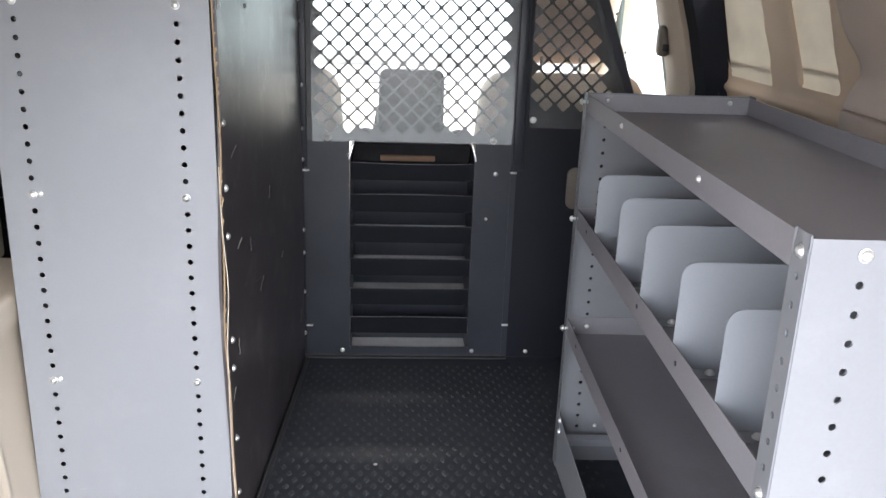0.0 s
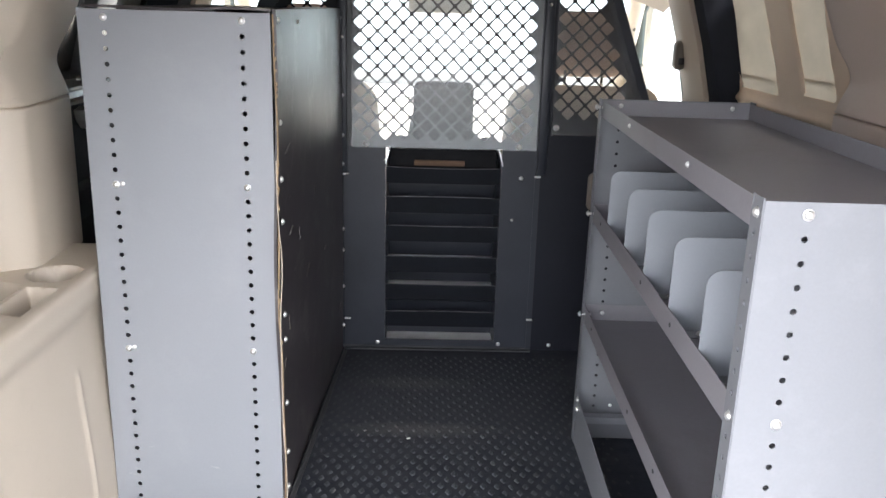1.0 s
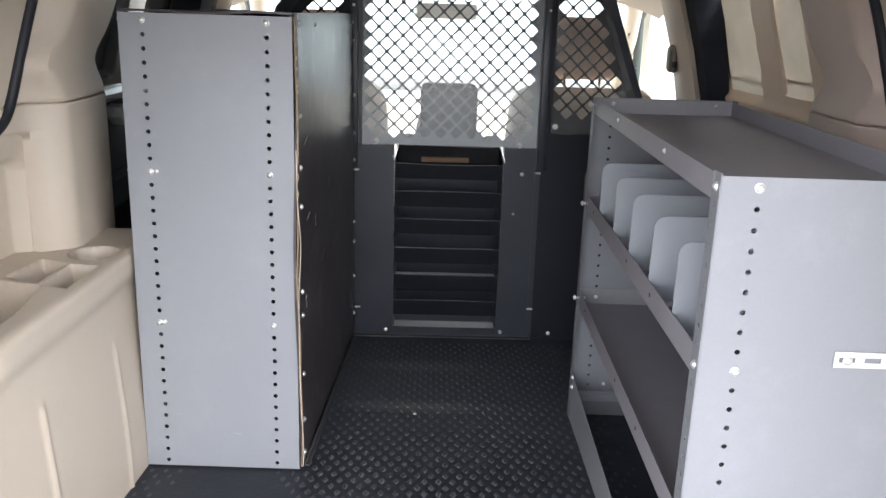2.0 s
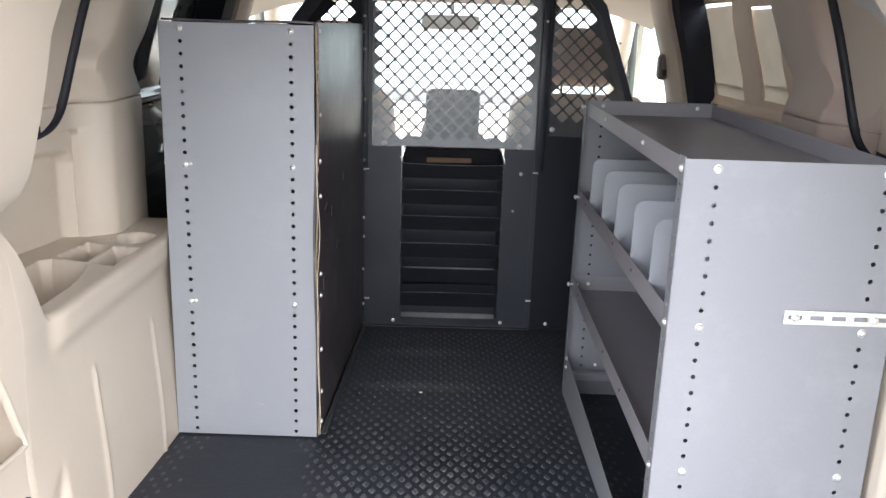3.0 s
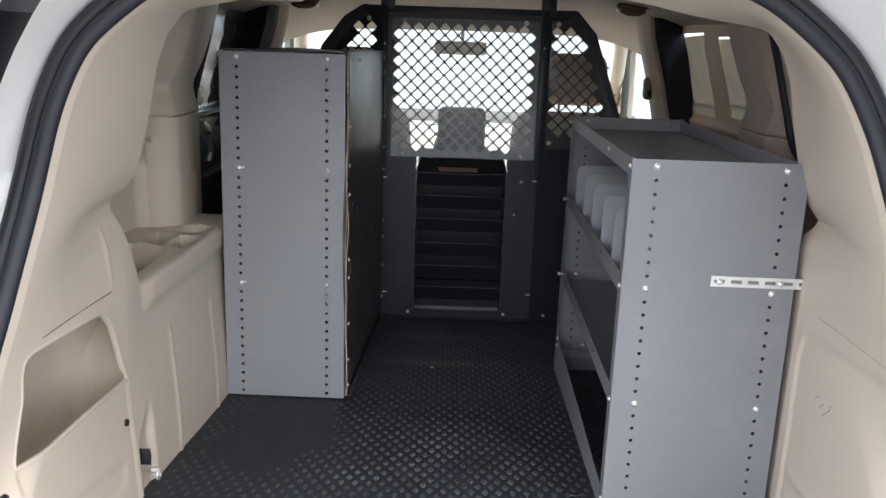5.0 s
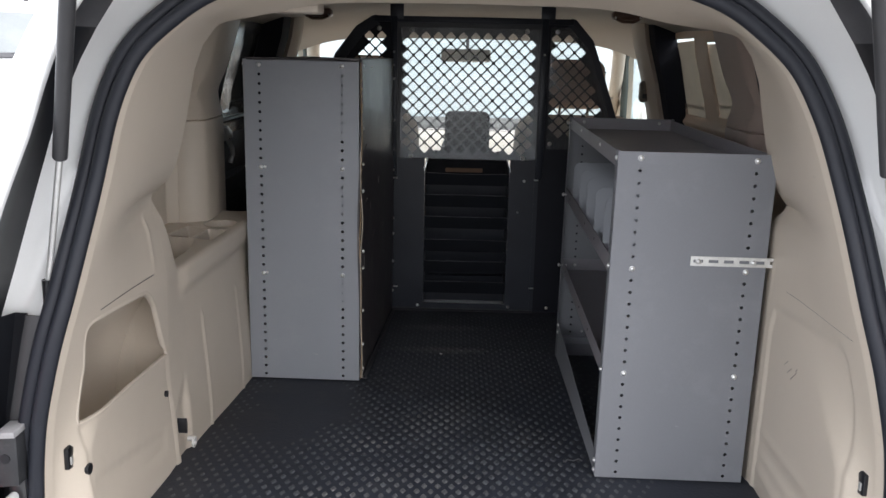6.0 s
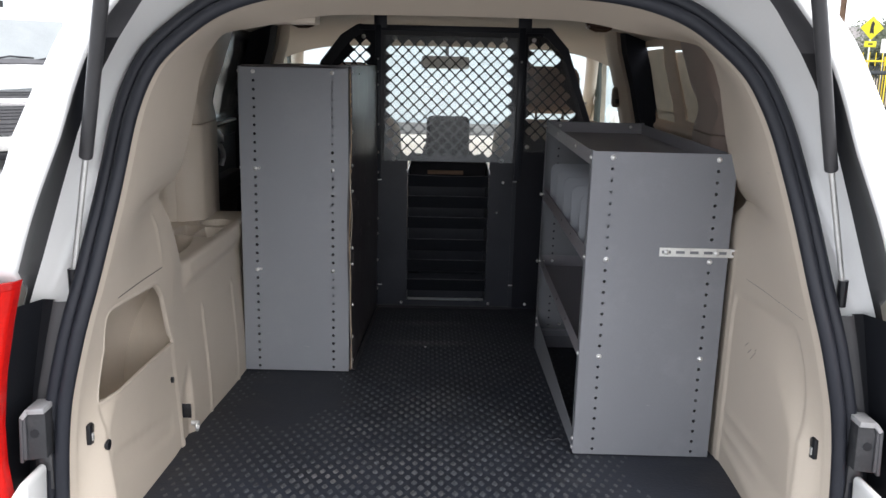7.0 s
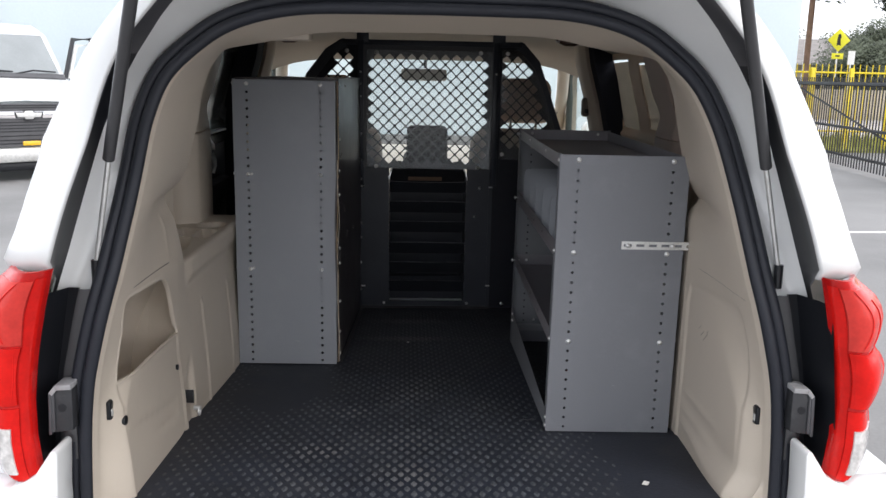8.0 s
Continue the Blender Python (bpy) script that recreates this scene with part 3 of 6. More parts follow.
# trim details: striker pockets, plugs and the tie-down ring
for side, y, z in ((-1, 0.176, 0.225), (1, 0.168, 0.223)):
    x = XC + side * trim_d(y, z, side)
    latch = part("latch_pocket", prism([(y - 0.010, z - 0.018), (y + 0.010, z - 0.021), (y + 0.012, z + 0.014), (y + 0.004, z + 0.021), (y - 0.009, z + 0.018)], 0, x - 0.004, x + 0.004, 0.0015), GLOSS_BLACK, trim, "black latch pocket")
    part("latch_tongue", box((x - side * 0.004 - 0.002, y - 0.004, z - 0.012), (x - side * 0.004 + 0.002, y + 0.004, z + 0.002), 0.001), BARE_METAL, latch)
for y, z, d in ((0.206, 0.190, 0.657), (0.583, 0.171, 0.634)):
    part("plug_hole", rod((XC - trim_d(y, z) + 0.0015, y, z), (XC - trim_d(y, z) - 0.012, y, z), 0.010 if y < 0.4 else 0.007, 12), GLOSS_BLACK, trim, "black plug hole")
ring_bm = rod((-0.672, 0.648, 0.038), (-0.654, 0.648, 0.038), 0.006, 12)
tube([(-0.658, 0.648 + 0.010 * math.cos(a), 0.030 + 0.010 * math.sin(a)) for a in [2 * math.pi * k / 16 for k in range(17)]], 0.003, 8, ring_bm)
part("tie_down_ring", ring_bm, BARE_METAL, trim, "bare metal tie-down ring")
part("hinge_slot", prism([(0.632, 0.058), (0.637, 0.055), (0.639, 0.078), (0.635, 0.092), (0.631, 0.084)], 0, -0.690, -0.668), GLOSS_BLACK, trim)


# lower side trim with its tray, forward of the opening trim
TRAY_Z = 0.412


def side_top(y):
    return lerp([(0.60, 0.592), (0.625, 0.57), (0.70, 0.420), (0.715, 0.405), (1.30, 0.404)], y)


def lower_d(side, y, z):
    """Half width of the lower side trim."""
    j = ease(0.60, 0.74, y)
    foot = 0.622 + (0.009 * ease(1.15, 0.74, y) if side < 0 else 0.0)
    d = (foot + 0.018 * ease(0.0, 0.36, z)) * j + (inner_d(side, z) - 0.006) * (1 - j)
    if side < 0:
        for ry, rz in ((0.860, 0.278), (1.148, 0.268)):
            if z < rz:
                d -= 0.0045 * math.exp(-((y - ry) / 0.007) ** 2) * ease(rz, rz - 0.02, z)
        # channel behind the ring
        if 0.62 < y < 0.72 and z < 0.19:
            d += 0.012 * ease(0.620, 0.630, y) * ease(0.715, 0.690, y) * ease(0.185 - 0.9 * max(0.0, 0.70 - y), 0.10 - 0.4 * max(0.0, 0.70 - y), z)
    # rim of the tray stands proud
    d += 0.004 if y < 0.61 else 0.0
    return d - 0.011 * ease(0.338, 0.374, z) * ease(0.70, 0.76, y)


def lower_trim(side):
    ys = [0.598] + [0.6105 + 0.0055 * k for k in range(130)] + [1.33 + 0.1 * k for k in range(4)]
    rows = []
    for y in ys:
        top = side_top(y)
        z0 = floor_z(y) - 0.02
        row = [(XC + side * lower_d(side, y, z0 + (top - z0) * k / 60), y, z0 + (top - z0) * k / 60) for k in range(61)]
        # roll over the top edge
        x, yy, zz = row[-1]
        for a in (18, 36, 54, 72, 90):
            row.append((x + side * 0.016 * (1 - math.cos(radians(a))), yy, zz + 0.011 * math.sin(radians(a))))
        row.append((x + side * 0.024, yy, zz + 0.0105))
        rows.append(row)
    return loft(rows)


TRAY_POCKETS = [
    ([(-0.862, 0.66), (-0.856, 1.030), (-0.838, 1.046), (-0.754, 1.022), (-0.734, 0.90), (-0.732, 0.66)], 0.085),
    ([(-0.836, 1.068), (-0.822, 1.180), (-0.764, 1.156), (-0.768, 1.036)], 0.045),
    ([(-0.757, 1.030), (-0.757, 1.152), (-0.690, 1.144), (-0.697, 1.010)], 0.050),
    ([(-0.742 + 0.047 * math.cos(a), 1.229 + 0.048 * math.sin(a)) for a in [2 * math.pi * k / 20 for k in range(20)]], 0.05),
]


def tray_top(side):
    rows = []
    for i in range(166):
        y = 0.685 + 0.0045 * i
        d0 = lower_d(side, y, TRAY_Z) + 0.0165
        row = []
        for k in range(68):
            d = d0 + (0.866 - d0) * k / 67
            z = TRAY_Z + 0.003
            if side < 0:
                for poly, depth in TRAY_POCKETS:
                    z -= sunk(poly, XC - d, y, depth, 0.010)
            row.append((XC + side * d, y, z))
        rows.append(row)
    return loft(rows)


for side in (-1, 1):
    t = part("lower_side_trim", lower_trim(side), BEIGE, van, "beige plastic wheel-arch trim", 50)
    part("tray", tray_top(side), BEIGE, t, "moulded beige tray with pockets and a cup holder" if side < 0 else "beige ledge", 50)


# upper side: quarter window, its seal, the pillar and the door opening
def wall_d(y, z):
    """Half width of the upper side trim."""
    return 0.845 - 0.06 * ease(0.62, 1.04, z) - 0.035 * ease(0.99, 1.22, y) - 0.24 * ease(0.86, 1.05, z) * ease(1.05, 0.75, y)


def upper_wall(side):
    rows = []
    panel = [(0.50, 0.35), (0.50, 0.618), (1.18, 0.606), (1.215, 0.597), (1.228, 0.578), (1.228, 0.35)]
    for i in range(110):
        y = 0.605 + 0.006 * i
        row = []
        for k in range(84):
            z = 0.395 + 0.0078 * k
            d = wall_d(y, z)
            d += sunk(panel, y, z, 0.030, 0.014)
            row.append((XC + side * d, y, z))
        rows.append(row)
    return loft(rows)


PILLAR = [(1.10, 0.812), (1.20, 0.802), (1.228, 0.794), (1.248, 0.765), (1.262, 0.742), (1.280, 0.735), (1.40, 0.738), (1.49, 0.747), (1.505, 0.752), (1.52, 0.80), (1.53, 0.88)]


def pillar(side):
    rows = []
    for z in sorted([0.40 + 0.0048 * k for k in range(140)] + [0.6965, 0.6985, 0.700, 0.7015, 0.7035]):
        flare = -0.055 * math.exp(-((z - 0.775) / 0.045) ** 2) + 0.05 * ease(0.80, 1.06, z)
        seam = 0.010 * math.exp(-((z - 0.700) / 0.0016) ** 2)
        foot = ease(0.652, 0.628, z)
        row = []
        for i, (y, d) in enumerate(PILLAR):
            w = ease(0, 4, i)
            lean = -0.055 * ease(0.72, 1.06, z) + (0.03 * ease(2, 5, i) if side > 0 else 0.0)
            shift = flare * w if z > 0.706 else 0.0
            if i < 2:
                y, d = y + (1.234 + 0.004 * i - y) * foot, d + (0.872 - 0.035 * i - d) * foot
            row.append((XC + side * (d + seam + lean), y + shift + 0.10 * ease(0.70, 1.06, z) * ease(7, 10, i), z))
        rows.append(row)
    return loft(rows)


for side in (-1, 1):
    wall = part("upper_side_trim", upper_wall(side), BEIGE, van, "beige upper side trim", 50)
    # quarter window laid in front of the trim, with its black seal
    def wd(y, z, o=0.0):
        return XC + side * (wall_d(y, z) - o)
    corner = [(0.62, 0.655), (1.00, 0.648), (1.06, 0.646), (1.10, 0.648), (1.135, 0.656), (1.158, 0.670), (1.176, 0.692), (1.188, 0.725), (1.20, 0.785), (1.218, 0.880), (1.245, 0.945), (1.27, 0.99)]
    soft = corner
    for _ in range(3):
        soft = [soft[0]] + [(a[0] + (b[0] - a[0]) * k, a[1] + (b[1] - a[1]) * k) for a, b in zip(soft, soft[1:]) for k in (0.25, 0.75)] + [soft[-1]]
    part("window_seal", tube([(wd(y, z, 0.004), y, z) for y, z in soft], 0.0115, 10, flat=1.0), SEAL, wall, "black rubber window seal")
    bm = bmesh.new()
    rows = []
    for k in range(12):
        z = 0.655 + 0.03 * k
        ymax = lerp([(z2, y2) for y2, z2 in corner[3:]], z)
        rows.append([(wd(0.62 + (ymax - 0.62) * j / 10, z, 0.003), 0.62 + (ymax - 0.62) * j / 10, z) for j in range(11)])
    part("quarter_pane", loft(rows, bm), BEIGE, wall, "beige blanking panel inside the seal")
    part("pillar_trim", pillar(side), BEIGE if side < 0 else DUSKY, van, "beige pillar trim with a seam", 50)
    # sliding door: dark jamb, trim panel, window
    d = XC + side * 0.86
    lo, hi = min(d, d + side * 0.04), max(d, d + side * 0.04)
    door = part("sliding_door", box((lo, 1.50, -0.15), (hi, 2.55, 0.655), 0.01), DARK_VOID, van, "dark inner skin of the sliding door")
    part("door_armrest", box((min(d, d - side * 0.05), 1.62, 0.40), (max(d, d - side * 0.05), 2.10, 0.47), 0.012), DARK_VOID, door)
    if side < 0:
        latch_ob = part("door_latch", prism([(1.765, 0.636), (1.80, 0.642), (1.865, 0.618), (1.872, 0.592), (1.835, 0.600), (1.800, 0.588), (1.775, 0.610)], 0, -0.905, -0.868, 0.003), BARE_METAL, door, "bare metal door latch")
        part("latch_hook", tube([(-0.875, 1.835, 0.585), (-0.868, 1.850, 0.560), (-0.872, 1.872, 0.535), (-0.880, 1.866, 0.505)], 0.009, 8), BARE_METAL, latch_ob)
        part("sill_strip", box((-0.905, 1.66, 0.655), (-0.872, 2.10, 0.664), 0.003), BRACKET_RIM, door, "pale worn sill strip")
    def at(p, o):
        return (XC + side * (0.845 - 0.055 * ease(0.65, 1.0, p[1]) + o), p[0], p[1])
    # stamped blanking panel of the door in place of glass, with two sunk fields
    field_a = [(1.97, 0.69), (2.235, 0.69), (2.34, 0.965), (2.03, 0.972)]
    field_b = [(1.65, 0.71), (1.82, 0.71), (1.875, 0.955), (1.69, 0.955)]
    rows = []
    for k in range(60):
        z = 0.60 + 0.0082 * k
        y1 = 2.29 + 0.55 * max(0.0, z - 0.66)
        row = []
        for i in range(90):
            y = 1.46 + (y1 - 1.46) * i / 89
            o = sunk(field_a, y, z, 0.022, 0.014) + sunk(field_b, y, z, 0.022, 0.014)
            o -= 0.012 * math.exp(-((z - 0.66) / 0.012) ** 2)
            row.append((XC + side * (0.845 - 0.055 * ease(0.65, 1.0, z) + 0.01 + o), y, z))
        rows.append(row)
    bm = loft(rows)
    if side > 0:
        gone = [f for f in bm.faces if inside(field_a, *f.calc_center_median().yz) or inside(field_b, *f.calc_center_median().yz)]
        bmesh.ops.delete(bm, geom=gone, context="FACES")
    panel_ob = part("door_blanking_panel", bm, TAN if side > 0 else DARK_PANEL, door, "tan stamped door panel with two dusty panes" if side > 0 else "dark glossy door panel", 50)
    if side > 0:
        for field in (field_a, field_b):
            (ya, za), (yb, zb), (yc, zc), (yd, zd) = field
            bm = loft([[(at((y, z), 0.024)) for y, z in ((ya - 0.05, za - 0.03), (yb + 0.06, zb - 0.03))], [at((y, z), 0.024) for y, z in ((yd - 0.05, zd - 0.008), (yc + 0.06, zc - 0.008))]])
            part("door_pane", thicken(bm, 0.003), DOOR_PANE, panel_ob, "dusty dark-tinted pane", 0)
            mid = za + 0.035
            part("pane_bar", tube([at((ya - 0.01, mid), 0.022), at((yb + 0.01, mid), 0.022)], 0.004, 6), TAN, panel_ob)
    part("door_seal", tube([at((2.255 + 0.55 * max(0.0, z - 0.66), z), -0.012) for z in [0.60 + 0.04 * k for k in range(13)]], 0.010, 8), SEAL, door, "black door seal")
    part("seal_edge", tube([at((2.285 + 0.55 * max(0.0, z - 0.66), z), -0.016) for z in [0.60 + 0.04 * k for k in range(13)]], 0.003, 8), BEIGE, door, "pale seal edge")
    # pillar between the doors
    rows = []
    for k in range(9):
        z = -0.1 + 0.15 * k
        s = 0.09 + 0.16 * max(0.0, z - 0.62)
        o = -0.09 * ease(0.6, 1.1, z)
        rows.append([(XC + side * (0.88 + o), 2.14 + s, z), (XC + side * (0.80 + o), 2.16 + s, z), (XC + side * (0.785 + o), 2.23 + s, z), (XC + side * (0.80 + o), 2.30 + s, z), (XC + side * (0.88 + o), 2.32 + s, z)])
    b_pillar = part("door_pillar", loft(rows), PILLAR_DARK, van, "black pillar between the doors", 60)
    rows = []
    for k in range(9):
        z = -0.1 + 0.15 * k
        s = 0.09 + 0.16 * max(0.0, z - 0.62)
        o = -0.09 * ease(0.6, 1.1, z)
        edge = 2.21 if side > 0 else 2.25
        rows.append([(XC + side * (0.86 + o), edge - 0.005 + s, z), (XC + side * (0.775 + o), edge + s, z), (XC + side * (0.756 + o), edge + 0.05 + s, z), (XC + side * (0.75 + o), 2.34 + s, z), (XC + side * (0.78 + o), 2.44 + s, z), (XC + side * (0.86 + o), 2.46 + s, z)])
    part("pillar_cover", loft(rows), COVER_BEIGE, b_pillar, "beige cover", 60)
    belt = part("belt_guide", box((XC + side * 0.722 - 0.018, 2.40, 0.720), (XC + side * 0.722 + 0.018, 2.45, 0.808), 0.017, None, 4), SLOT_BROWN, b_pillar, "brown seat belt guide")
    part("belt_slot", box((XC + side * 0.722 - 0.009, 2.396, 0.737), (XC + side * 0.722 + 0.009, 2.401, 0.757), 0.003), GLOSS_BLACK, belt)
    # front door
    fd = part("front_door", box((lo, 2.44, -0.15), (hi, 3.75, 0.55), 0.01), BEIGE, van, "beige front door trim")
    fpoly = [(2.62, 0.55), (3.40, 0.53), (3.34, 0.76), (3.22, 0.89), (3.08, 0.945), (2.74, 0.96)]
    fout = [(2.36, 0.48), (3.98, 0.40), (3.62, 0.70), (3.42, 0.88), (3.05, 1.08), (2.40, 1.08)]
    bm = loft([[at(p, 0.0) for p in fout], [at(p, -0.012) for p in fpoly], [at(p, 0.03) for p in fpoly]], closed=True)
    part("front_door_upper", bm, BEIGE, fd, "beige window surround", 40)
    part("front_window_frame", tube([at(p, -0.012) for p in fpoly + fpoly[:1]], 0.018, 8), DOOR_RUBBER, fd, "dark green-grey window rubber")
    bm = bmesh.new()
    bm.faces.new([bm.verts.new(at(p, 0.01)) for p in fpoly])
    part("front_pane", bm, SIDE_PANE, fd, "clear glass")
    # outside mirror
    mx = XC + side * 1.06
    sm = part("side_mirror", box((mx - 0.10, 3.60, 0.46), (mx + 0.10, 3.70, 0.64), 0.035, None, 3), WHITE, van, "white outside mirror")
    part("mirror_pane", box((mx - 0.085, 3.594, 0.475), (mx + 0.085, 3.5995, 0.625), 0.002), MIRROR_GREY, sm, "mirror glass")
    part("mirror_foot", box((min(mx - side * 0.20, mx - side * 0.08), 3.63, 0.47), (max(mx - side * 0.20, mx - side * 0.08), 3.68, 0.53), 0.015), WHITE, sm)
    # windshield pillar
    bm = tube([(XC + side * d, y, z) for d, y, z in ((0.86, 4.02, 0.40), (0.805, 3.60, 0.62), (0.765, 3.28, 0.80), (0.728, 3.05, 0.93), (0.68, 2.93, 1.0))], 0.032, 12)
    part("windshield_pillar", bm, BEIGE, van, "beige windshield pillar trim", 60)


# headliner, front glass and dashboard
def ceiling_z(y):
    return lerp([(0.53, 0.996), (0.66, 1.012), (0.74, 1.03), (1.1, 1.055), (2.2, 1.078), (2.55, 1.062), (2.78, 1.015), (2.95, 0.965)], y)


rows = []
for k in range(25):
    y = 0.535 + 0.1005 * k
    row = []
    for i in range(31):
        u = -1 + i / 15
        d = 0.80 * math.sin(u * math.pi / 2) if abs(u) < 1 else 0.80 * u
        drop = (0.10 - 0.04 * ease(1.3, 1.7, y)) * max(0.0, abs(d) - 0.50) ** 2 / 0.09 + 0.02 * (d / 0.8) ** 2
        row.append((XC + d, y, ceiling_z(y) - drop))
    rows.append(row)
head = part("headliner", loft(rows), BEIGE_CLOTH, van, "beige cloth headliner", 60)
for x, y in ((0.545, 2.22), (-0.64, 2.35)):
    z = ceiling_z(y) - 0.040
    bm = box((x - 0.055, y - 0.03, z - 0.004), (x + 0.055, y + 0.03, z + 0.03), 0.014, None, 3)
    hd = part("ceiling_handle", bm, HANDLE_BROWN, head, "dark brown folded ceiling handle")
    part("handle_grip", tube([(x - 0.042, y - 0.022, z), (x - 0.02, y - 0.03, z - 0.010), (x + 0.02, y - 0.03, z - 0.010), (x + 0.042, y - 0.022, z)], 0.006, 8), HANDLE_BROWN, hd)
    for dx in (-0.046, 0.046):
        part("handle_screw", rod((x + dx, y - 0.026, z + 0.006), (x + dx, y - 0.032, z + 0.004), 0.004, 8), ZINC, hd)
bm = box((-0.46, 0.60, 0.966), (-0.36, 0.68, 0.992), 0.006)
part("header_clip", bm, BEIGE, head)
bm = loft([[(XC + x, 3.90 + 0.10 * (1 - (x / 0.8) ** 2), 0.47) for x in (-0.82, -0.5, -0.2, 0.2, 0.5, 0.82)], [(XC + x * 0.82, 2.93 + 0.08 * (1 - (x / 0.8) ** 2), 0.985) for x in (-0.82, -0.5, -0.2, 0.2, 0.5, 0.82)]])
part("windshield", bm, PANE, van, "clear windshield")
bm = loft([[(XC + x, y, z - 0.05 * (x / 0.8) ** 2) for x in (-0.85, -0.6, -0.3, 0, 0.3, 0.6, 0.85)] for y, z in ((4.02, 0.462), (4.2, 0.44), (4.5, 0.35), (4.75, 0.20), (4.85, 0.0), (4.87, -0.35))])
part("hood", bm, WHITE, van, "white hood", 60)
part("dashboard", prism([(3.90, 0.468), (3.60, 0.44), (3.36, 0.37), (3.20, 0.26), (3.14, 0.12), (3.20, -0.10), (3.90, -0.10)], 0, XC - 0.80, XC + 0.80, 0.02), BEIGE, van, "beige dashboard", 50)
mirror = part("rear_view_mirror", box((-0.168, 2.93, 0.862), (0.066, 2.96, 0.924), 0.020), MIRROR_GREY, van, "rear-view mirror, its bright reflection painted pale grey")
part("mirror_stem", rod((-0.043, 2.955, 0.91), (-0.043, 3.0, 0.97), 0.008, 8), GLOSS_BLACK, mirror)
# weatherstrip round the opening: two soft ribs
ring1, ring2 = opening(0.008), opening(0.030)
bm = tube([(XC + x, open_y(z) - 0.014, z) for x, z in ring1], 0.0125, 10)
tube([(XC + x, open_y(z) - 0.006, z) for x, z in ring2], 0.0135, 10, bm)
part("weatherstrip", bm, SEAL, van, "black rubber weatherstrip", 60)

# tail lamp: inner edge straight, outer edge in two lobes and a foot, wrapped round the corner
LAMP_IN = [(0.140, 0.742), (0.160, 0.745), (0.219, 0.751), (0.288, 0.750), (0.379, 0.738), (0.468, 0.719), (0.540, 0.700)]
LAMP_OUT = [(0.140, 0.812), (0.148, 0.828), (0.160, 0.840), (0.180, 0.849), (0.219, 0.852), (0.260, 0.847), (0.280, 0.842), (0.288, 0.844), (0.300, 0.853), (0.320, 0.861), (0.345, 0.865), (0.366, 0.863), (0.384, 0.854), (0.396, 0.842), (0.402, 0.839), (0.410, 0.842), (0.428, 0.849), (0.459, 0.851), (0.481, 0.844), (0.500, 0.830), (0.514, 0.812), (0.526, 0.796), (0.540, 0.782)]


def lamp_at(side, u, z, out=0.0):
    """A place on the lens: u runs from the inner edge to the outer one."""
    a, b = lerp(LAMP_IN, z) + (0.011 if side > 0 else 0.0), lerp(LAMP_OUT, z)
    lobe = math.exp(-((z - 0.455) / 0.048) ** 2) + math.exp(-((z - 0.342) / 0.045) ** 2)
    y = 0.062 - 0.030 * math.sin(math.pi * min(1.0, u * 1.1) ** 0.8) + 0.075 * max(0.0, u - 0.35) ** 2.2 - 0.008 * lobe * math.sin(math.pi * u) - out
    return (XB + side * (a + (b - a) * u), y, z)


def lamp_patch(side, u0, u1, z0, z1, out, n=14, m=18, edge=0.004):
    """A raised piece of lens with its rim turned back."""
    rows = []
    for k in range(-1, m + 2):
        z = z0 + (z1 - z0) * min(1.0, max(0.0, k / m))
        row = []
        for i in range(-1, n + 2):
            u = u0 + (u1 - u0) * min(1.0, max(0.0, i / n))
            rim = k < 0 or k > m or i < 0 or i > n
            row.append(lamp_at(side, u, z, -edge if rim else out))
        rows.append(row)
    return loft(rows)


def tail_light(side):
    lamp = part("tail_light", lamp_patch(side, 0.0, 1.0, 0.142, 0.538, 0.0, 18, 90, 0.012), RED_DEEP, van, "red tail light with a clear reversing lens", 60)
    part("inner_strip", lamp_patch(side, 0.02, 0.15, 0.150, 0.525, 0.0025, 4, 50), RED_LENS, lamp, "narrow red inner strip")
    part("upper_lens", lamp_patch(side, 0.17, 0.97, 0.405, 0.522, 0.004), RED_SHEEN, lamp, "upper lobe, reflection put into its paler red")
    part("stop_lens", lamp_patch(side, 0.17, 0.97, 0.292, 0.400, 0.006), RED_LENS, lamp, "bright red middle lobe")
    part("lower_frame", lamp_patch(side, 0.17, 0.97, 0.146, 0.284, 0.002), RED_LENS, lamp)
    part("reversing_lens", lamp_patch(side, 0.30, 0.95, 0.158, 0.246, 0.006, 10, 12), CLEAR_LENS, lamp, "clear ribbed lens")
    for zs, us in (((0.41, 0.52), (0.42, 0.55)), ((0.41, 0.50), (0.72, 0.80)), ((0.300, 0.392), (0.24, 0.20))):
        line = [lamp_at(side, us[0] + (us[1] - us[0]) * math.sin(math.pi * k / 12), zs[0] + (zs[1] - zs[0]) * k / 12, 0.0055) for k in range(13)]
        part("lens_rib", tube(line, 0.0010, 6), RED_LENS, lamp)


# body round the opening
CHANNEL_D = [(0.40, 0.755), (0.553, 0.708), (0.67, 0.675), (0.777, 0.644), (0.87, 0.606), (0.92, 0.580), (1.0, 0.53), (1.06, 0.48)]
LIP_D = [(0.40, 0.745), (0.574, 0.692), (0.66, 0.669), (0.76, 0.640), (0.84, 0.622), (0.875, 0.611), (0.91, 0.597), (0.95, 0.574), (1.03, 0.505), (1.08, 0.45)]
SIDE_D = [(-0.4, 0.86), (0.14, 0.85), (0.551, 0.815), (0.604, 0.79), (0.668, 0.770), (0.725, 0.745), (0.76, 0.736), (0.84, 0.693), (0.934, 0.640), (1.01, 0.580), (1.08, 0.50)]
seal_out = opening(0.042)
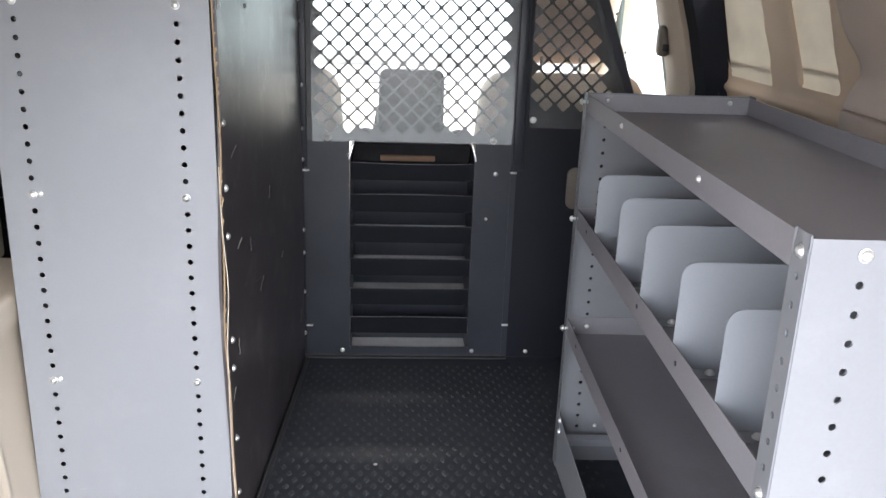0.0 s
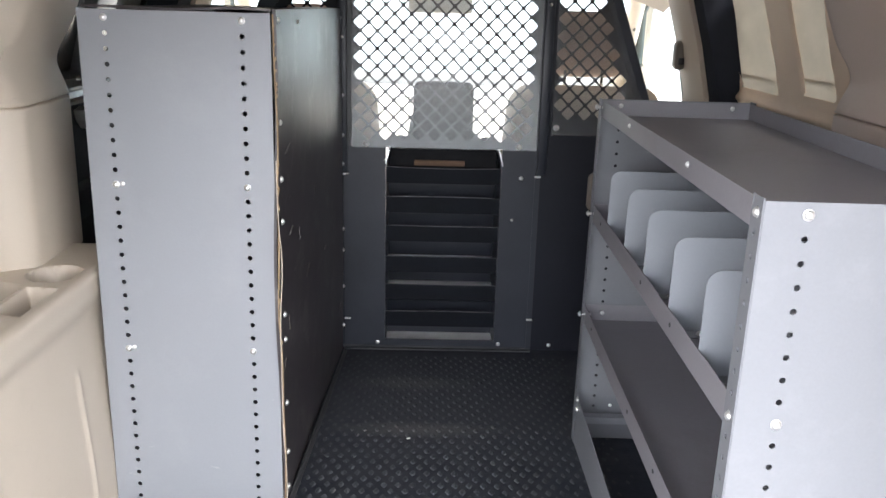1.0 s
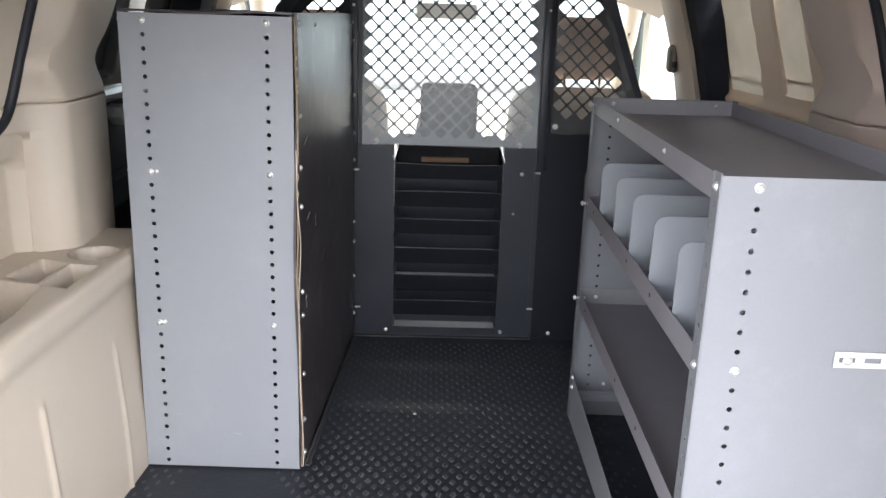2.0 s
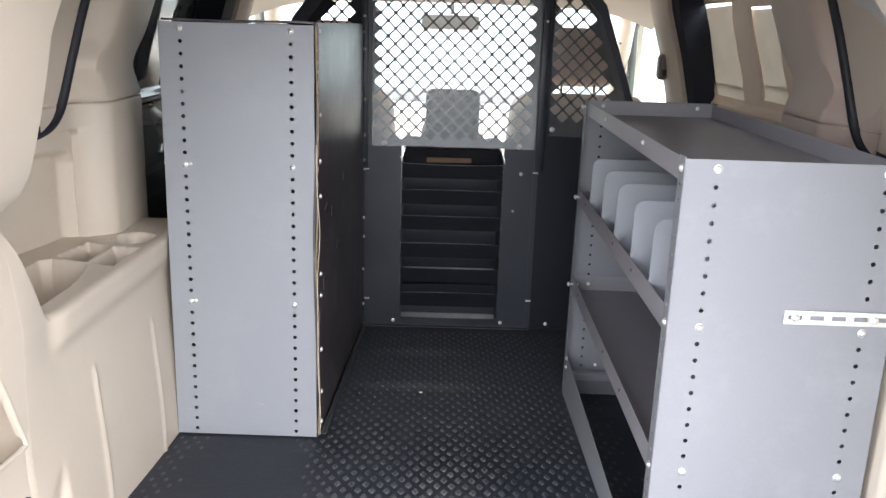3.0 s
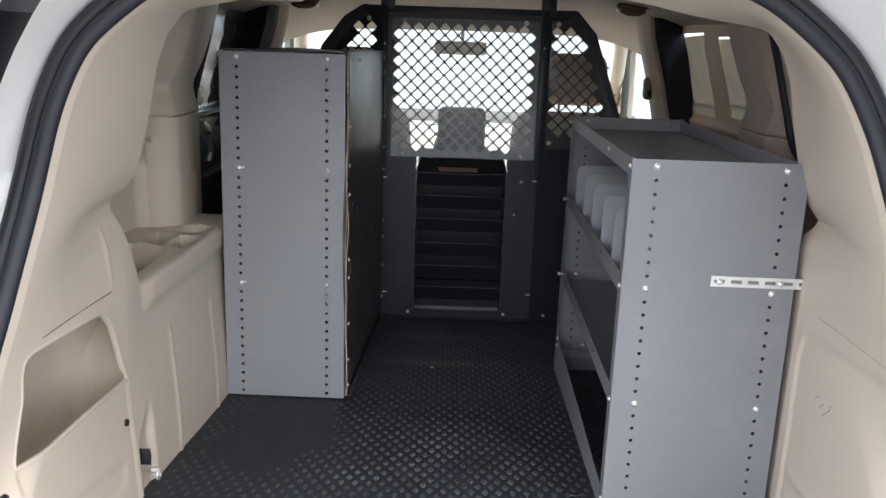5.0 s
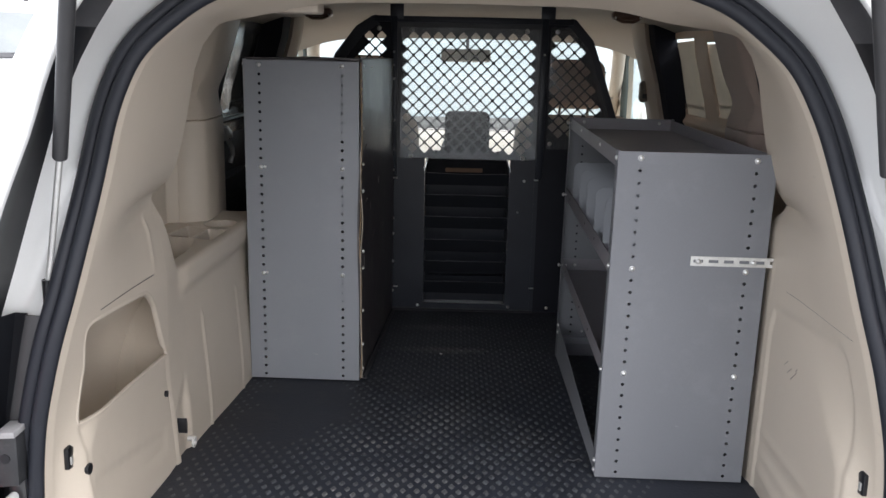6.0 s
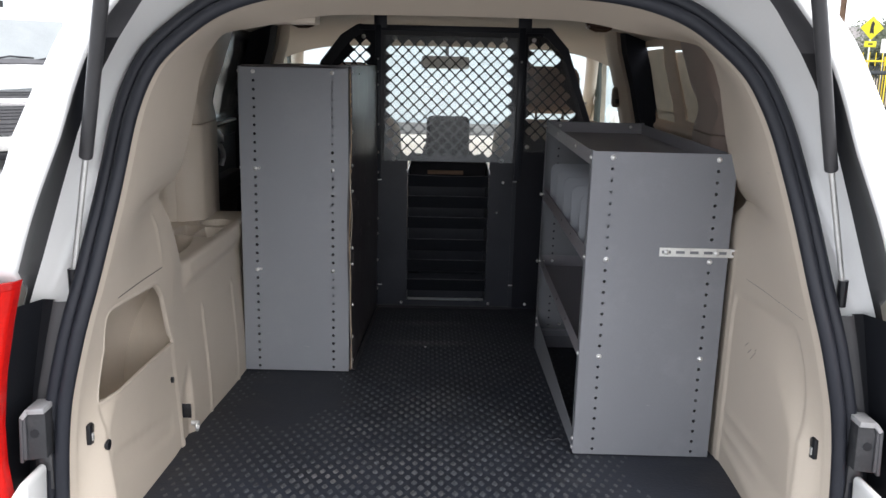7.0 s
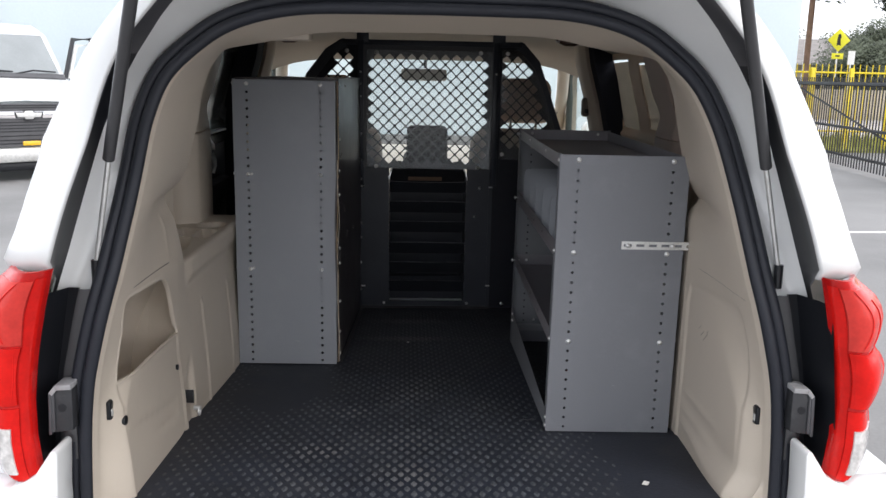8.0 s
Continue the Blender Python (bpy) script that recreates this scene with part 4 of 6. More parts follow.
for side in (-1, 1):
    # painted channel in which the strut lies
    half = [(abs(x - SKEW), z) for x, z in seal_out if (x - SKEW) * side > 0 and z > 0.47]
    half.sort(key=lambda p: p[1])
    rows = []
    for d, z in half:
        o = max(lerp(CHANNEL_D, z), d + 0.012)
        yo = open_y(z)
        rows.append([(XB + side * (d + (o - d) * k), yo + 0.006 + 0.02 * math.sin(k * math.pi) * 0.6 + (0.15 - yo) * k * 0.6, z) for k in (0, 0.25, 0.5, 0.75, 1)])
    part("rain_channel", loft(rows), WHITE, van, "white painted channel", 60)
    # black return between channel and outer body
    rows, outer = [], []
    for k in range(28):
        z = 0.4385 + 0.023 * k
        o, l, s = lerp(CHANNEL_D, z), lerp(LIP_D, z), lerp(SIDE_D, z)
        yo = open_y(z)
        yc = yo + 0.006 + (0.15 - yo) * 0.6
        yl = 0.055 + 0.10 * ease(0.55, 0.95, z) + 0.06 * ease(0.545, 0.515, z)
        ys = max(0.15, yl + 0.075)
        s += 0.42 * (ys - 0.15)
        rows.append([(XB + side * o, yc, z), (XB + side * ((o + l) / 2 + 0.012), (yc + yl) / 2 + 0.012, z), (XB + side * (l + 0.002), yl, z)])
        if z > 0.528:
            outer.append([(XB + side * l, yl + 0.001, z), (XB + side * (l + 0.0006), yl - 0.005, z), (XB + side * (l + 0.003), yl - 0.0075, z), (XB + side * (l + 0.006), yl - 0.008, z), (XB + side * (l * 0.6 + s * 0.4), yl - 0.004, z), (XB + side * (l * 0.2 + s * 0.8), yl + 0.026, z), (XB + side * s, ys, z), (XB + side * (s + 0.055), 0.40, z), (XB + side * (s + 0.10), 0.9, z), (XB + side * (s + 0.12), 1.55, z)])
    part("gate_gap_trim", loft(rows[:22]), GLOSS_BLACK, van, "black trim in the gate gap", 60)
    # top of the gap: dark grey carries the shade on the painted body
    part("strut_mount", loft(rows[21:]), GREY_CAST, van, "strut mount, shade put into its dark grey", 60)
    part("quarter_panel", loft(outer), WHITE, van, "white painted quarter panel", 60)
    # lower corner: black plate, grey flange, bumper end
    rows, flange = [], []
    for k in range(12):
        z = 0.12 + 0.033 * k
        d0 = lerp(OPEN_D, z) + 0.042
        d1 = lerp([(0.12, 0.775), (0.53, 0.722)], z)
        dm = min(d0 + 0.024, (d0 + d1) / 2)
        rows.append([(XB + side * dm, 0.150, z), (XB + side * (dm + d1) / 2, 0.152, z), (XB + side * d1, 0.10, z), (XB + side * (d1 + 0.004), 0.055, z)])
        flange.append([(XB + side * (d0 - 0.004), 0.140, z), (XB + side * (d0 + dm) / 2, 0.136, z), (XB + side * (dm - 0.002), 0.138, z), (XB + side * dm, 0.150, z)])
    plate = part("corner_plate", loft(rows), GLOSS_BLACK, van, "black corner plate", 60)
    part("seal_flange", loft(flange), STRUT, plate, "dark grey flange beside the weatherstrip", 60)
    poly = [(0.690, 0.221), (0.733, 0.215), (0.729, 0.296), (0.717, 0.311), (0.688, 0.313)]
    br = part("bump_stop", prism([(XB + side * a, b) for a, b in poly], 1, 0.085, 0.125, 0.002), BRACKET, van, "grey bump stop bracket")
    part("bracket_hole", rod((XB + side * 0.708, 0.088, 0.266), (XB + side * 0.708, 0.084, 0.266), 0.008, 12), GLOSS_BLACK, br)
    for a, b, w, coat in (((0.734, 0.214), (0.730, 0.296), 0.006, GREY_CAST), ((0.730, 0.296), (0.718, 0.3115), 0.008, BRACKET_RIM), ((0.718, 0.3115), (0.688, 0.3135), 0.010, BRACKET_RIM)):
        (xa, za), (xb, zb) = a, b
        l = math.hypot(xb - xa, zb - za)
        nx, nz = -(zb - za) / l * w, (xb - xa) / l * w
        part("bracket_flange", prism([(XB + side * xa, za), (XB + side * xb, zb), (XB + side * (xb + nx), zb + nz), (XB + side * (xa + nx), za + nz)], 1, 0.079, 0.127, 0.0015), coat, br, "light worn flange" if coat is BRACKET_RIM else "")
    part("bracket_step", prism([(XB + side * x, z) for x, z in ((0.722, 0.220), (0.731, 0.218), (0.728, 0.294), (0.720, 0.298))], 1, 0.081, 0.086, 0.0012), GREY_CAST, br)
    part("bracket_stem", prism([(XB + side * x, z) for x, z in ((0.694, 0.150), (0.716, 0.150), (0.718, 0.2145), (0.694, 0.2175))], 1, 0.110, 0.126, 0.002), STRUT, br)
    low = [(0.700, 0.196), (0.704, 0.203), (0.712, 0.203), (0.746, 0.152), (0.79, 0.128), (0.85, 0.126), (0.93, 0.132), (0.93, -0.38), (0.706, -0.38), (0.705, 0.11)]
    bm = prism([(XB + side * d, z) for d, z in low], 1, 0.03, 0.103, 0.008)
    prism([(XB + side * d, z) for d, z in ((0.735, 0.145), (0.79, 0.122), (0.85, 0.120), (0.93, 0.126), (0.93, -0.38), (0.735, -0.38))], 1, 0.095, 0.35, 0.008, bm)
    part("bumper_corner", bm, WHITE, van, "white bumper corner")
    # side skin below the lamps
    rows = [[(XC + side * d, y, z) for y, d in ((0.15, 0.86), (0.5, 0.93), (1.0, 0.95), (2.4, 0.95), (3.6, 0.94), (4.4, 0.90), (4.85, 0.80))] for z in (-0.35, 0.0, 0.46)]
    part("lower_quarter_panel", loft(rows), WHITE, van, "white lower body side", 60)
    # tail lamp
    tail_light(side)
    # gas strut
    a, b, c = (Vector((-0.721, 0.165, 0.522)), Vector((-0.684, 0.160, 0.728)), Vector((-0.588, 0.02, 0.986))) if side < 0 else (Vector((0.608, 0.165, 0.527)), Vector((0.561, 0.160, 0.732)), Vector((0.443, 0.02, 1.016)))
    c = b + (c - b) * 1.6
    strut = part("gas_strut", rod(b, c, 0.0112, 14), STRUT, van, "black gas strut")
    part("rod", rod(a, b + (c - b) * 0.02, 0.005, 10), BARE_METAL, strut, "bright strut rod")
    part("ball_socket", rod(a + Vector((0, 0, -0.035)), a + Vector((0, 0, 0.012)), 0.009, 10), GLOSS_BLACK, strut)

# roof edge over the opening, roof skin and raised liftgate
top = [(x, z) for x, z in seal_out if z > 0.93]
bm = loft([[(XC + x, open_y(z) + 0.01, z) for x, z in top], [(XC + x * 1.04, open_y(z) - 0.03, z + 0.05) for x, z in top], [(XC + x * 1.05, open_y(z) + 0.02, z + 0.10) for x, z in top]])
part("roof_edge", bm, WHITE, van, "white painted roof edge", 60)
rows = [[(XC + w * math.sin(u * math.pi / 2), y, 1.17 - 0.06 * u * u - 0.05 * max(0, abs(u) - 0.6)) for u in [-1 + i / 8 for i in range(17)]] for y, w in ((0.42, 0.50), (0.9, 0.60), (2.0, 0.64), (2.85, 0.62))]
part("roof", thicken(loft(rows), 0.02), WHITE, van, "white painted roof", 60)
bm = loft([[(XC + d, 0.42, 1.16 - 0.05 * (d / 0.6) ** 2), (XC + d * 1.20, 0.0, 1.33 - 0.05 * (d / 0.5) ** 2), (XC + d * 1.42, -0.44, 1.46 - 0.05 * (d / 0.5) ** 2), (XC + d * 1.48, -0.84, 1.51 - 0.03 * (d / 0.5) ** 2)] for d in (-0.5, -0.34, -0.17, 0, 0.17, 0.34, 0.5)])
part("liftgate", thicken(bm, 0.05), WHITE, van, "white liftgate raised open", 60)
bm = box((XC - 0.95, 0.02, GROUND + 0.16), (XC + 0.95, 3.9, floor_z(0.6) - 0.16), 0.03)
part("underbody", bm, DARK_VOID, van, "dark underbody")
for side in (-1, 1):
    for y in (0.92, 3.86):
        wheel = part("wheel", rod((XC + side * 0.72, y, GROUND + 0.33), (XC + side * 0.94, y, GROUND + 0.33), 0.33, 28), SEAL, van, "black tyre", 40)
        part("rim", rod((XC + side * 0.93, y, GROUND + 0.33), (XC + side * 0.953, y, GROUND + 0.33), 0.20, 24), BARE_METAL, wheel, "grey wheel rim")
bm = box((XC - 0.70, 0.02, -0.30), (XC + 0.70, 0.13, 0.01), 0.02)
part("bumper", bm, WHITE, van, "white rear bumper")

# ---- cargo floor ----
def mat_z(y):
    """Height of the mat, with its two cross swells."""
    return floor_z(y) - 0.004 + 0.004 * math.exp(-((y - 1.60) / 0.05) ** 2) + 0.004 * math.exp(-((y - 1.92) / 0.05) ** 2)


rows = [[(XC - 0.70 + 1.40 * i / 30, 0.12 + 0.03 * k, mat_z(0.12 + 0.03 * k)) for i in range(31)] for k in range(118)]
bm = loft(rows)
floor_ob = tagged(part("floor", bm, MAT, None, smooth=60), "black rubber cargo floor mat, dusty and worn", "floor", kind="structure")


def stud_sheet():
    """Low lozenge studs in staggered rows."""
    verts, faces = [], []
    rnd = random.Random(4)
    a, step = 0.0290, 0.0266
    for r in range(int((2.16 - 0.13) / step)):
        y = 0.1304 + r * step
        for c in range(44):
            x = -0.6568 + c * a + (0.0 if r % 2 else a / 2)
            patch = ease(-0.62, -0.56, x + 0.05 * rnd.random()) * ease(-0.31, -0.37, x + 0.04 * math.sin(y * 11) + 0.04 * rnd.random()) * ease(0.72, 0.86, y + 0.06 * math.sin(x * 23) + 0.06 * rnd.random())
            worn = (1.0 - patch) * (0.12 + 0.88 * ease(-0.64, -0.22, x + 0.08 * rnd.random())) * ease(0.40, 0.18, x + 0.05 * rnd.random()) * (1.0 - 0.5 * ease(1.25, 1.75, y))
            worn *= 0.72 + 0.28 * ease(-0.6, 0.7, math.sin(x * 13 + 2.0) + math.sin(y * 9 + x * 4))
            if x > 0.56 or (x < -0.35 and y > 1.235) or worn < 0.06:
                continue
            h = (0.0015 + 0.0009 * rnd.random()) * worn
            ra, rb = (0.0074 + 0.0008 * rnd.random()) * (0.7 + 0.3 * worn), (0.0152 + 0.0014 * rnd.random()) * (0.7 + 0.3 * worn)
            n0 = len(verts)
            for q, hh in ((1.0, -0.0005), (0.80, h * 0.75), (0.45, h)):
                for k in range(8):
                    t = 2 * math.pi * k / 8
                    w = q * (0.80 if k % 2 else 1.0)
                    verts.append((x + ra * w * math.cos(t), y + rb * w * math.sin(t), mat_z(y + rb * w * math.sin(t)) + hh))
            for lv in (0, 8):
                for k in range(8):
                    faces.append((n0 + lv + k, n0 + lv + (k + 1) % 8, n0 + lv + 8 + (k + 1) % 8, n0 + lv + 8 + k))
            faces.append(tuple(n0 + 16 + k for k in range(8)))
    me = bpy.data.meshes.new("studs")
    me.from_pydata(verts, [], faces)
    me.polygons.foreach_set("use_smooth", [True] * len(me.polygons))
    me.materials.append(STUDS)
    ob = new("stud", me)
    under(ob, floor_ob)
    return tagged(ob, "raised lozenge rubber studs, scuffed grey", kind="stuff")


stud_sheet()


# ---- shelving ----
def punched(w, h, cols, z0, rows_n, r=0.0036):
    """A sheet in x and z from (0, 0) to (w, h), punched with columns of round holes on the pitch from z0 up."""
    bm = bmesh.new()
    xs = [0.0]
    for c in cols:
        xs += [c - PITCH / 2, c + PITCH / 2]
    xs.append(w)
    zs = [0.0] + [z0 - PITCH / 2 + PITCH * k for k in range(rows_n + 1)] + [h]
    grid = {}
    def v(x, z):
        key = (round(x, 5), round(z, 5))
        if key not in grid:
            grid[key] = bm.verts.new((x, 0, z))
        return grid[key]
    for i in range(len(xs) - 1):
        for k in range(len(zs) - 1):
            a, b, c, d = xs[i], xs[i + 1], zs[k], zs[k + 1]
            if d - c < 1e-6:
                continue
            if i % 2 == 1 and 0 < k <= rows_n:
                cx, cz = (a + b) / 2, (c + d) / 2
                rim = [v(a, c), v(cx, c), v(b, c), v(b, cz), v(b, d), v(cx, d), v(a, d), v(a, cz)]
                hole = [bm.verts.new((cx + r * math.cos(t), 0, cz + r * math.sin(t))) for t in [radians(225 + 45 * j) for j in range(8)]]
                for j in range(8):
                    bm.faces.new((rim[j], rim[(j + 1) % 8], hole[(j + 1) % 8], hole[j]))
            else:
                bm.faces.new((v(a, c), v(b, c), v(b, d), v(a, d)))
    bmesh.ops.remove_doubles(bm, verts=bm.verts[:], dist=1e-6)
    return bm


def end_panel(name, parent, x0, x1, y, z0, z1, cols, first, count, flange, label=""):
    coat = STEEL_DIM if x0 > 0 else STEEL
    bm = punched(x1 - x0, z1 - z0, [c - x0 for c in cols], first - z0, count, 0.0036 if x0 > 0 else 0.0044)
    geom = bmesh.ops.extrude_face_region(bm, geom=bm.faces[:])
    for g in geom["geom"]:
        if isinstance(g, bmesh.types.BMVert):
            g.co.y += 0.0016
    bmesh.ops.translate(bm, verts=bm.verts[:], vec=(x0, y, z0))
    bmesh.ops.recalc_face_normals(bm, faces=bm.faces[:])
    ob = part(name, bm, coat, parent, label, 30)
    fy = sorted((y, y + flange))
    for x in (x0, x1 - 0.0016):
        fl = punched(abs(flange), z1 - z0 - 0.004, [abs(flange) * 0.5], first - z0, count)
        for v in fl.verts:
            v.co = Vector((x, fy[0] + v.co.x + (0.0012 if flange > 0 else -0.0), z0 + 0.002 + v.co.z))
        thicken(fl, 0.0014)
        part("flange", fl, coat, ob, "", 30)
    return ob


def tray(name, parent, x0, x1, y0, y1, z, rim, label="", material=TRAY_STEEL):
    """A folded sheet tray: floor and four upturned rims."""
    t = 0.0016
    def ring(o, h):
        return [(x0 + o, y0 + o, h), (x1 - o, y0 + o, h), (x1 - o, y1 - o, h), (x0 + o, y1 - o, h)]
    bm = loft([ring(0, z - t), ring(0, z + rim), ring(t, z + rim), ring(t, z)], closed=True)
    bm.verts.ensure_lookup_table()
    bm.faces.new([bm.verts[k] for k in (3, 2, 1, 0)])
    bm.faces.new([bm.verts[k] for k in (12, 13, 14, 15)])
    bmesh.ops.recalc_face_normals(bm, faces=bm.faces[:])
    return part(name, bm, material, parent, label, 30)


def settle(ob, x0, y0, turn, lean, shift):
    """Sets a built unit as it stands: a little turned about its near corner, leaning and shifted."""
    seen = set()
    def moved(x, y, z):
        return Vector((x + turn * (y - y0) + lean * (z - 0.4), y - turn * (x - x0), z)) + Vector(shift)
    for o in ob.children_recursive:
        if o.data in (BOLT, SMALL_BOLT):
            p = o.matrix_basis.translation
            o.matrix_basis = Matrix.Translation(moved(*p) - p) @ o.matrix_basis
        elif o.data.name not in seen:
            seen.add(o.data.name)
            for v in o.data.vertices:
                v.co = moved(*v.co)


# low open unit
unit = thing("shelving_unit", (0.40, 1.08, -0.03), "low grey steel shelving unit with dividers, bolted to the cargo floor", "shelving")
RX0, RX1, RY0, RY1 = 0.241, 0.556, 0.590, 1.560
r_first = 0.2438 - 9 * PITCH
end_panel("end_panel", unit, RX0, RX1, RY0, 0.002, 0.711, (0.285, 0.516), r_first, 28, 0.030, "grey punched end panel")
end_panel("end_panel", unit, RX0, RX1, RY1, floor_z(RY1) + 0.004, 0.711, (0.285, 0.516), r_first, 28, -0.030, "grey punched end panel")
for z in (0.2438, 0.4724, 0.701):
    for x in (0.285, 0.516):
        bolt((x, RY0 - 0.0004, z), "-y", unit)
        bolt((x, RY1 - 0.001, z), "-y", unit)
for z, rim, nm in ((0.680, 0.031, "top_tray"), (0.455, 0.036, "shelf_tray"), (0.227, 0.036, "shelf_tray")):
    tr = tray(nm, unit, RX0 + 0.003, RX1 - 0.003, RY0 + 0.003, RY1 - 0.002, z, rim, "grey folded steel tray")
    for y, gap in ((RY0 + 0.015, 0.0005), (RY1 - 0.020, 0.0075)):
        bolt((RX0 - gap, y, z + 0.019), "-x", unit)
        if gap > 0.001:
            part("shank", rod((RX0 - gap, y, z + 0.019), (RX0 + 0.016, y, z + 0.019), 0.0032, 8), ZINC, unit)
        bolt((RX1 + 0.0005, y, z + 0.019), "+x", unit)
    for k in (1, 3) if nm == "top_tray" else (1, 2, 4):
        y = RY0 + 0.10 + 0.19 * k
        if nm == "top_tray":
            bolt((RX0 + 0.0028, y, z + 0.018), "-x", tr, True)
            continue
        ho = rod((RX0 + 0.0055, y, z + 0.018), (RX0 + 0.0022, y, z + 0.018), 0.0035, 10)
        part("tray_hole", ho, GLOSS_BLACK, tr)
# base rail that follows the floor
bm = prism([(RY0 + 0.002, 0.045), (RY0 + 0.002, 0.003), (RY1, floor_z(RY1) + 0.002), (RY1, 0.062), (RY1 - 0.05, 0.050)], 0, RX0 + 0.001, RX0 + 0.0026)
part("base_rail", bm, STEEL, unit, "grey base rail")
for y, z in ((RY0 + 0.012, 0.036), (RY0 + 0.012, 0.014), (RY1 - 0.045, 0.052), (RY1 - 0.045, 0.028)):
    bolt((RX0 - 0.0004, y, z), "-x", unit)
bm = box((RX0 + 0.003, RY1 - 0.032, -0.014), (RX1 - 0.003, RY1 - 0.0305, 0.012))
box((RX0 + 0.003, RY1 - 0.052, 0.010), (RX1 - 0.003, RY1 - 0.0305, 0.0116), 0, bm)
part("base_angle", bm, STEEL, unit)
bolt((0.322, RY1 - 0.004, 0.020), "-y", unit, True)
# back sheet
part("back_sheet", box((RX1 - 0.0045, RY0 + 0.004, 0.0), (RX1 - 0.0032, RY1 - 0.004, 0.70)), STEEL, unit, "grey back sheet")
# dividers
for k, y in enumerate((1.385, 1.217, 1.062, 0.899, 0.746)):
    x0, x1, z0, z1, c = RX0 + 0.0035, RX1 - 0.012, 0.457, 0.594, 0.018
    poly = [(x0, z0)] + [(x0 + c - c * math.cos(radians(a)), z1 - c + c * math.sin(radians(a))) for a in (0, 22, 45, 67, 90)] + [(x1 - c + c * math.sin(radians(a)), z1 - c + c * math.cos(radians(a))) for a in (0, 22, 45, 67, 90)] + [(x1, z0)]
    bm = prism(poly, 1, y, y + 0.0016)
    dv = part("divider", bm, DIVIDER, unit, "pale grey rounded divider plate", 30)
    part("foot", box((x0 + 0.01, y - 0.024, 0.4555), (x1 - 0.01, y + 0.0014, 0.4573)), DIVIDER, dv)
    bolt((x0 + 0.045, y - 0.013, 0.4573), "+z", dv)
    bolt((x1 - 0.045, y - 0.013, 0.4573), "+z", dv)
# slotted strap to the side wall
sx0, sx1, sz0, sz1, sy = 0.402, 0.588, 0.4835, 0.5035, 0.5865
bm = bmesh.new()
slots = 6
for k in range(slots):
    a, b = sx0 + (sx1 - sx0) * k / slots, sx0 + (sx1 - sx0) * (k + 1) / slots
    cz = (sz0 + sz1) / 2
    hw, hh = (b - a) * 0.32, 0.0033
    cx = (a + b) / 2
    outer_v = [bm.verts.new((x, sy, z)) for x, z in ((a, sz0), (b, sz0), (b, sz1), (a, sz1))]
    inner_v = [bm.verts.new((x, sy, z)) for x, z in ((cx - hw, cz - hh), (cx + hw, cz - hh), (cx + hw, cz + hh), (cx - hw, cz + hh))]
    for j in range(4):
        bm.faces.new((outer_v[j], outer_v[(j + 1) % 4], inner_v[(j + 1) % 4], inner_v[j]))
bmesh.ops.remove_doubles(bm, verts=bm.verts[:], dist=1e-5)
thicken(bm, 0.002)
strap = part("slotted_strap", bm, BARE_METAL, unit, "galvanised slotted strap", 30)
for x in (0.417, 0.528):
    bolt((x, sy - 0.002, 0.4935), "-y", strap)

settle(unit, 0.40, RY0, 0.026, 0.0088, (-0.0017, 0.0009, -0.0024))

# tall unit with a board over its aisle side
tall = thing("tall_shelving_unit", (-0.51, 1.72, -0.08), "tall grey steel shelving unit, dark scuffed board on its side", "shelving")
LX0, LX1, LY0, LY1 = -0.673, -0.356, 1.250, 2.165
l_first = 0.2645 - 12 * PITCH
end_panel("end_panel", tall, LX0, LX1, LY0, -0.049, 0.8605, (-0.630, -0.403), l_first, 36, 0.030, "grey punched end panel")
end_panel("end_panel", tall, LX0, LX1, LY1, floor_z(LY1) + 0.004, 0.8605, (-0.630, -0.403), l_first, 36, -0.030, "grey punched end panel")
for z in (0.2645, 0.5693, 0.8487):
    for x in (-0.630, -0.403):
        bolt((x, LY0 - 0.0004, z), "-y", tall)
bolt((-0.619, LY0 - 0.0004, 0.5708), "-y", tall, True)
bolt((-0.620, LY0 - 0.0004, 0.267), "-y", tall, True)
for z, nm in ((0.832, "top_tray"), (0.552, "shelf_tray"), (0.247, "shelf_tray")):
    tray(nm, tall, LX0 + 0.003, LX1 - 0.003, LY0 + 0.003, LY1 - 0.002, z, 0.028, "grey folded steel tray")
    bolt((LX0 - 0.0005, LY0 + 0.012, z + 0.018), "-x", tall)
bolt((LX0 - 0.0005, LY0 + 0.012, -0.02), "-x", tall)
# unseen sheet, added to keep the inside dark behind the holes
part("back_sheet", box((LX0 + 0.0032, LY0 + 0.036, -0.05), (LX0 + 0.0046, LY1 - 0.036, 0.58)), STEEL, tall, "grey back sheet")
# thin dark lid, a little warped
rows = []
for i in range(15):
    y = LY0 + 0.006 + (LY1 - LY0 - 0.012) * i / 14
    rows.append([(LX0 + 0.004 + (LX1 - LX0 - 0.004) * k / 16, y, 0.8625 + 0.0022 * math.sin(5.0 * k / 16 + 0.6) ** 2 + 0.0015 * math.sin(7 * y + k * 0.4)) for k in range(17)])
part("lid", thicken(loft(rows), -0.004), BOARD, tall, "thin dark board laid on top", 50)
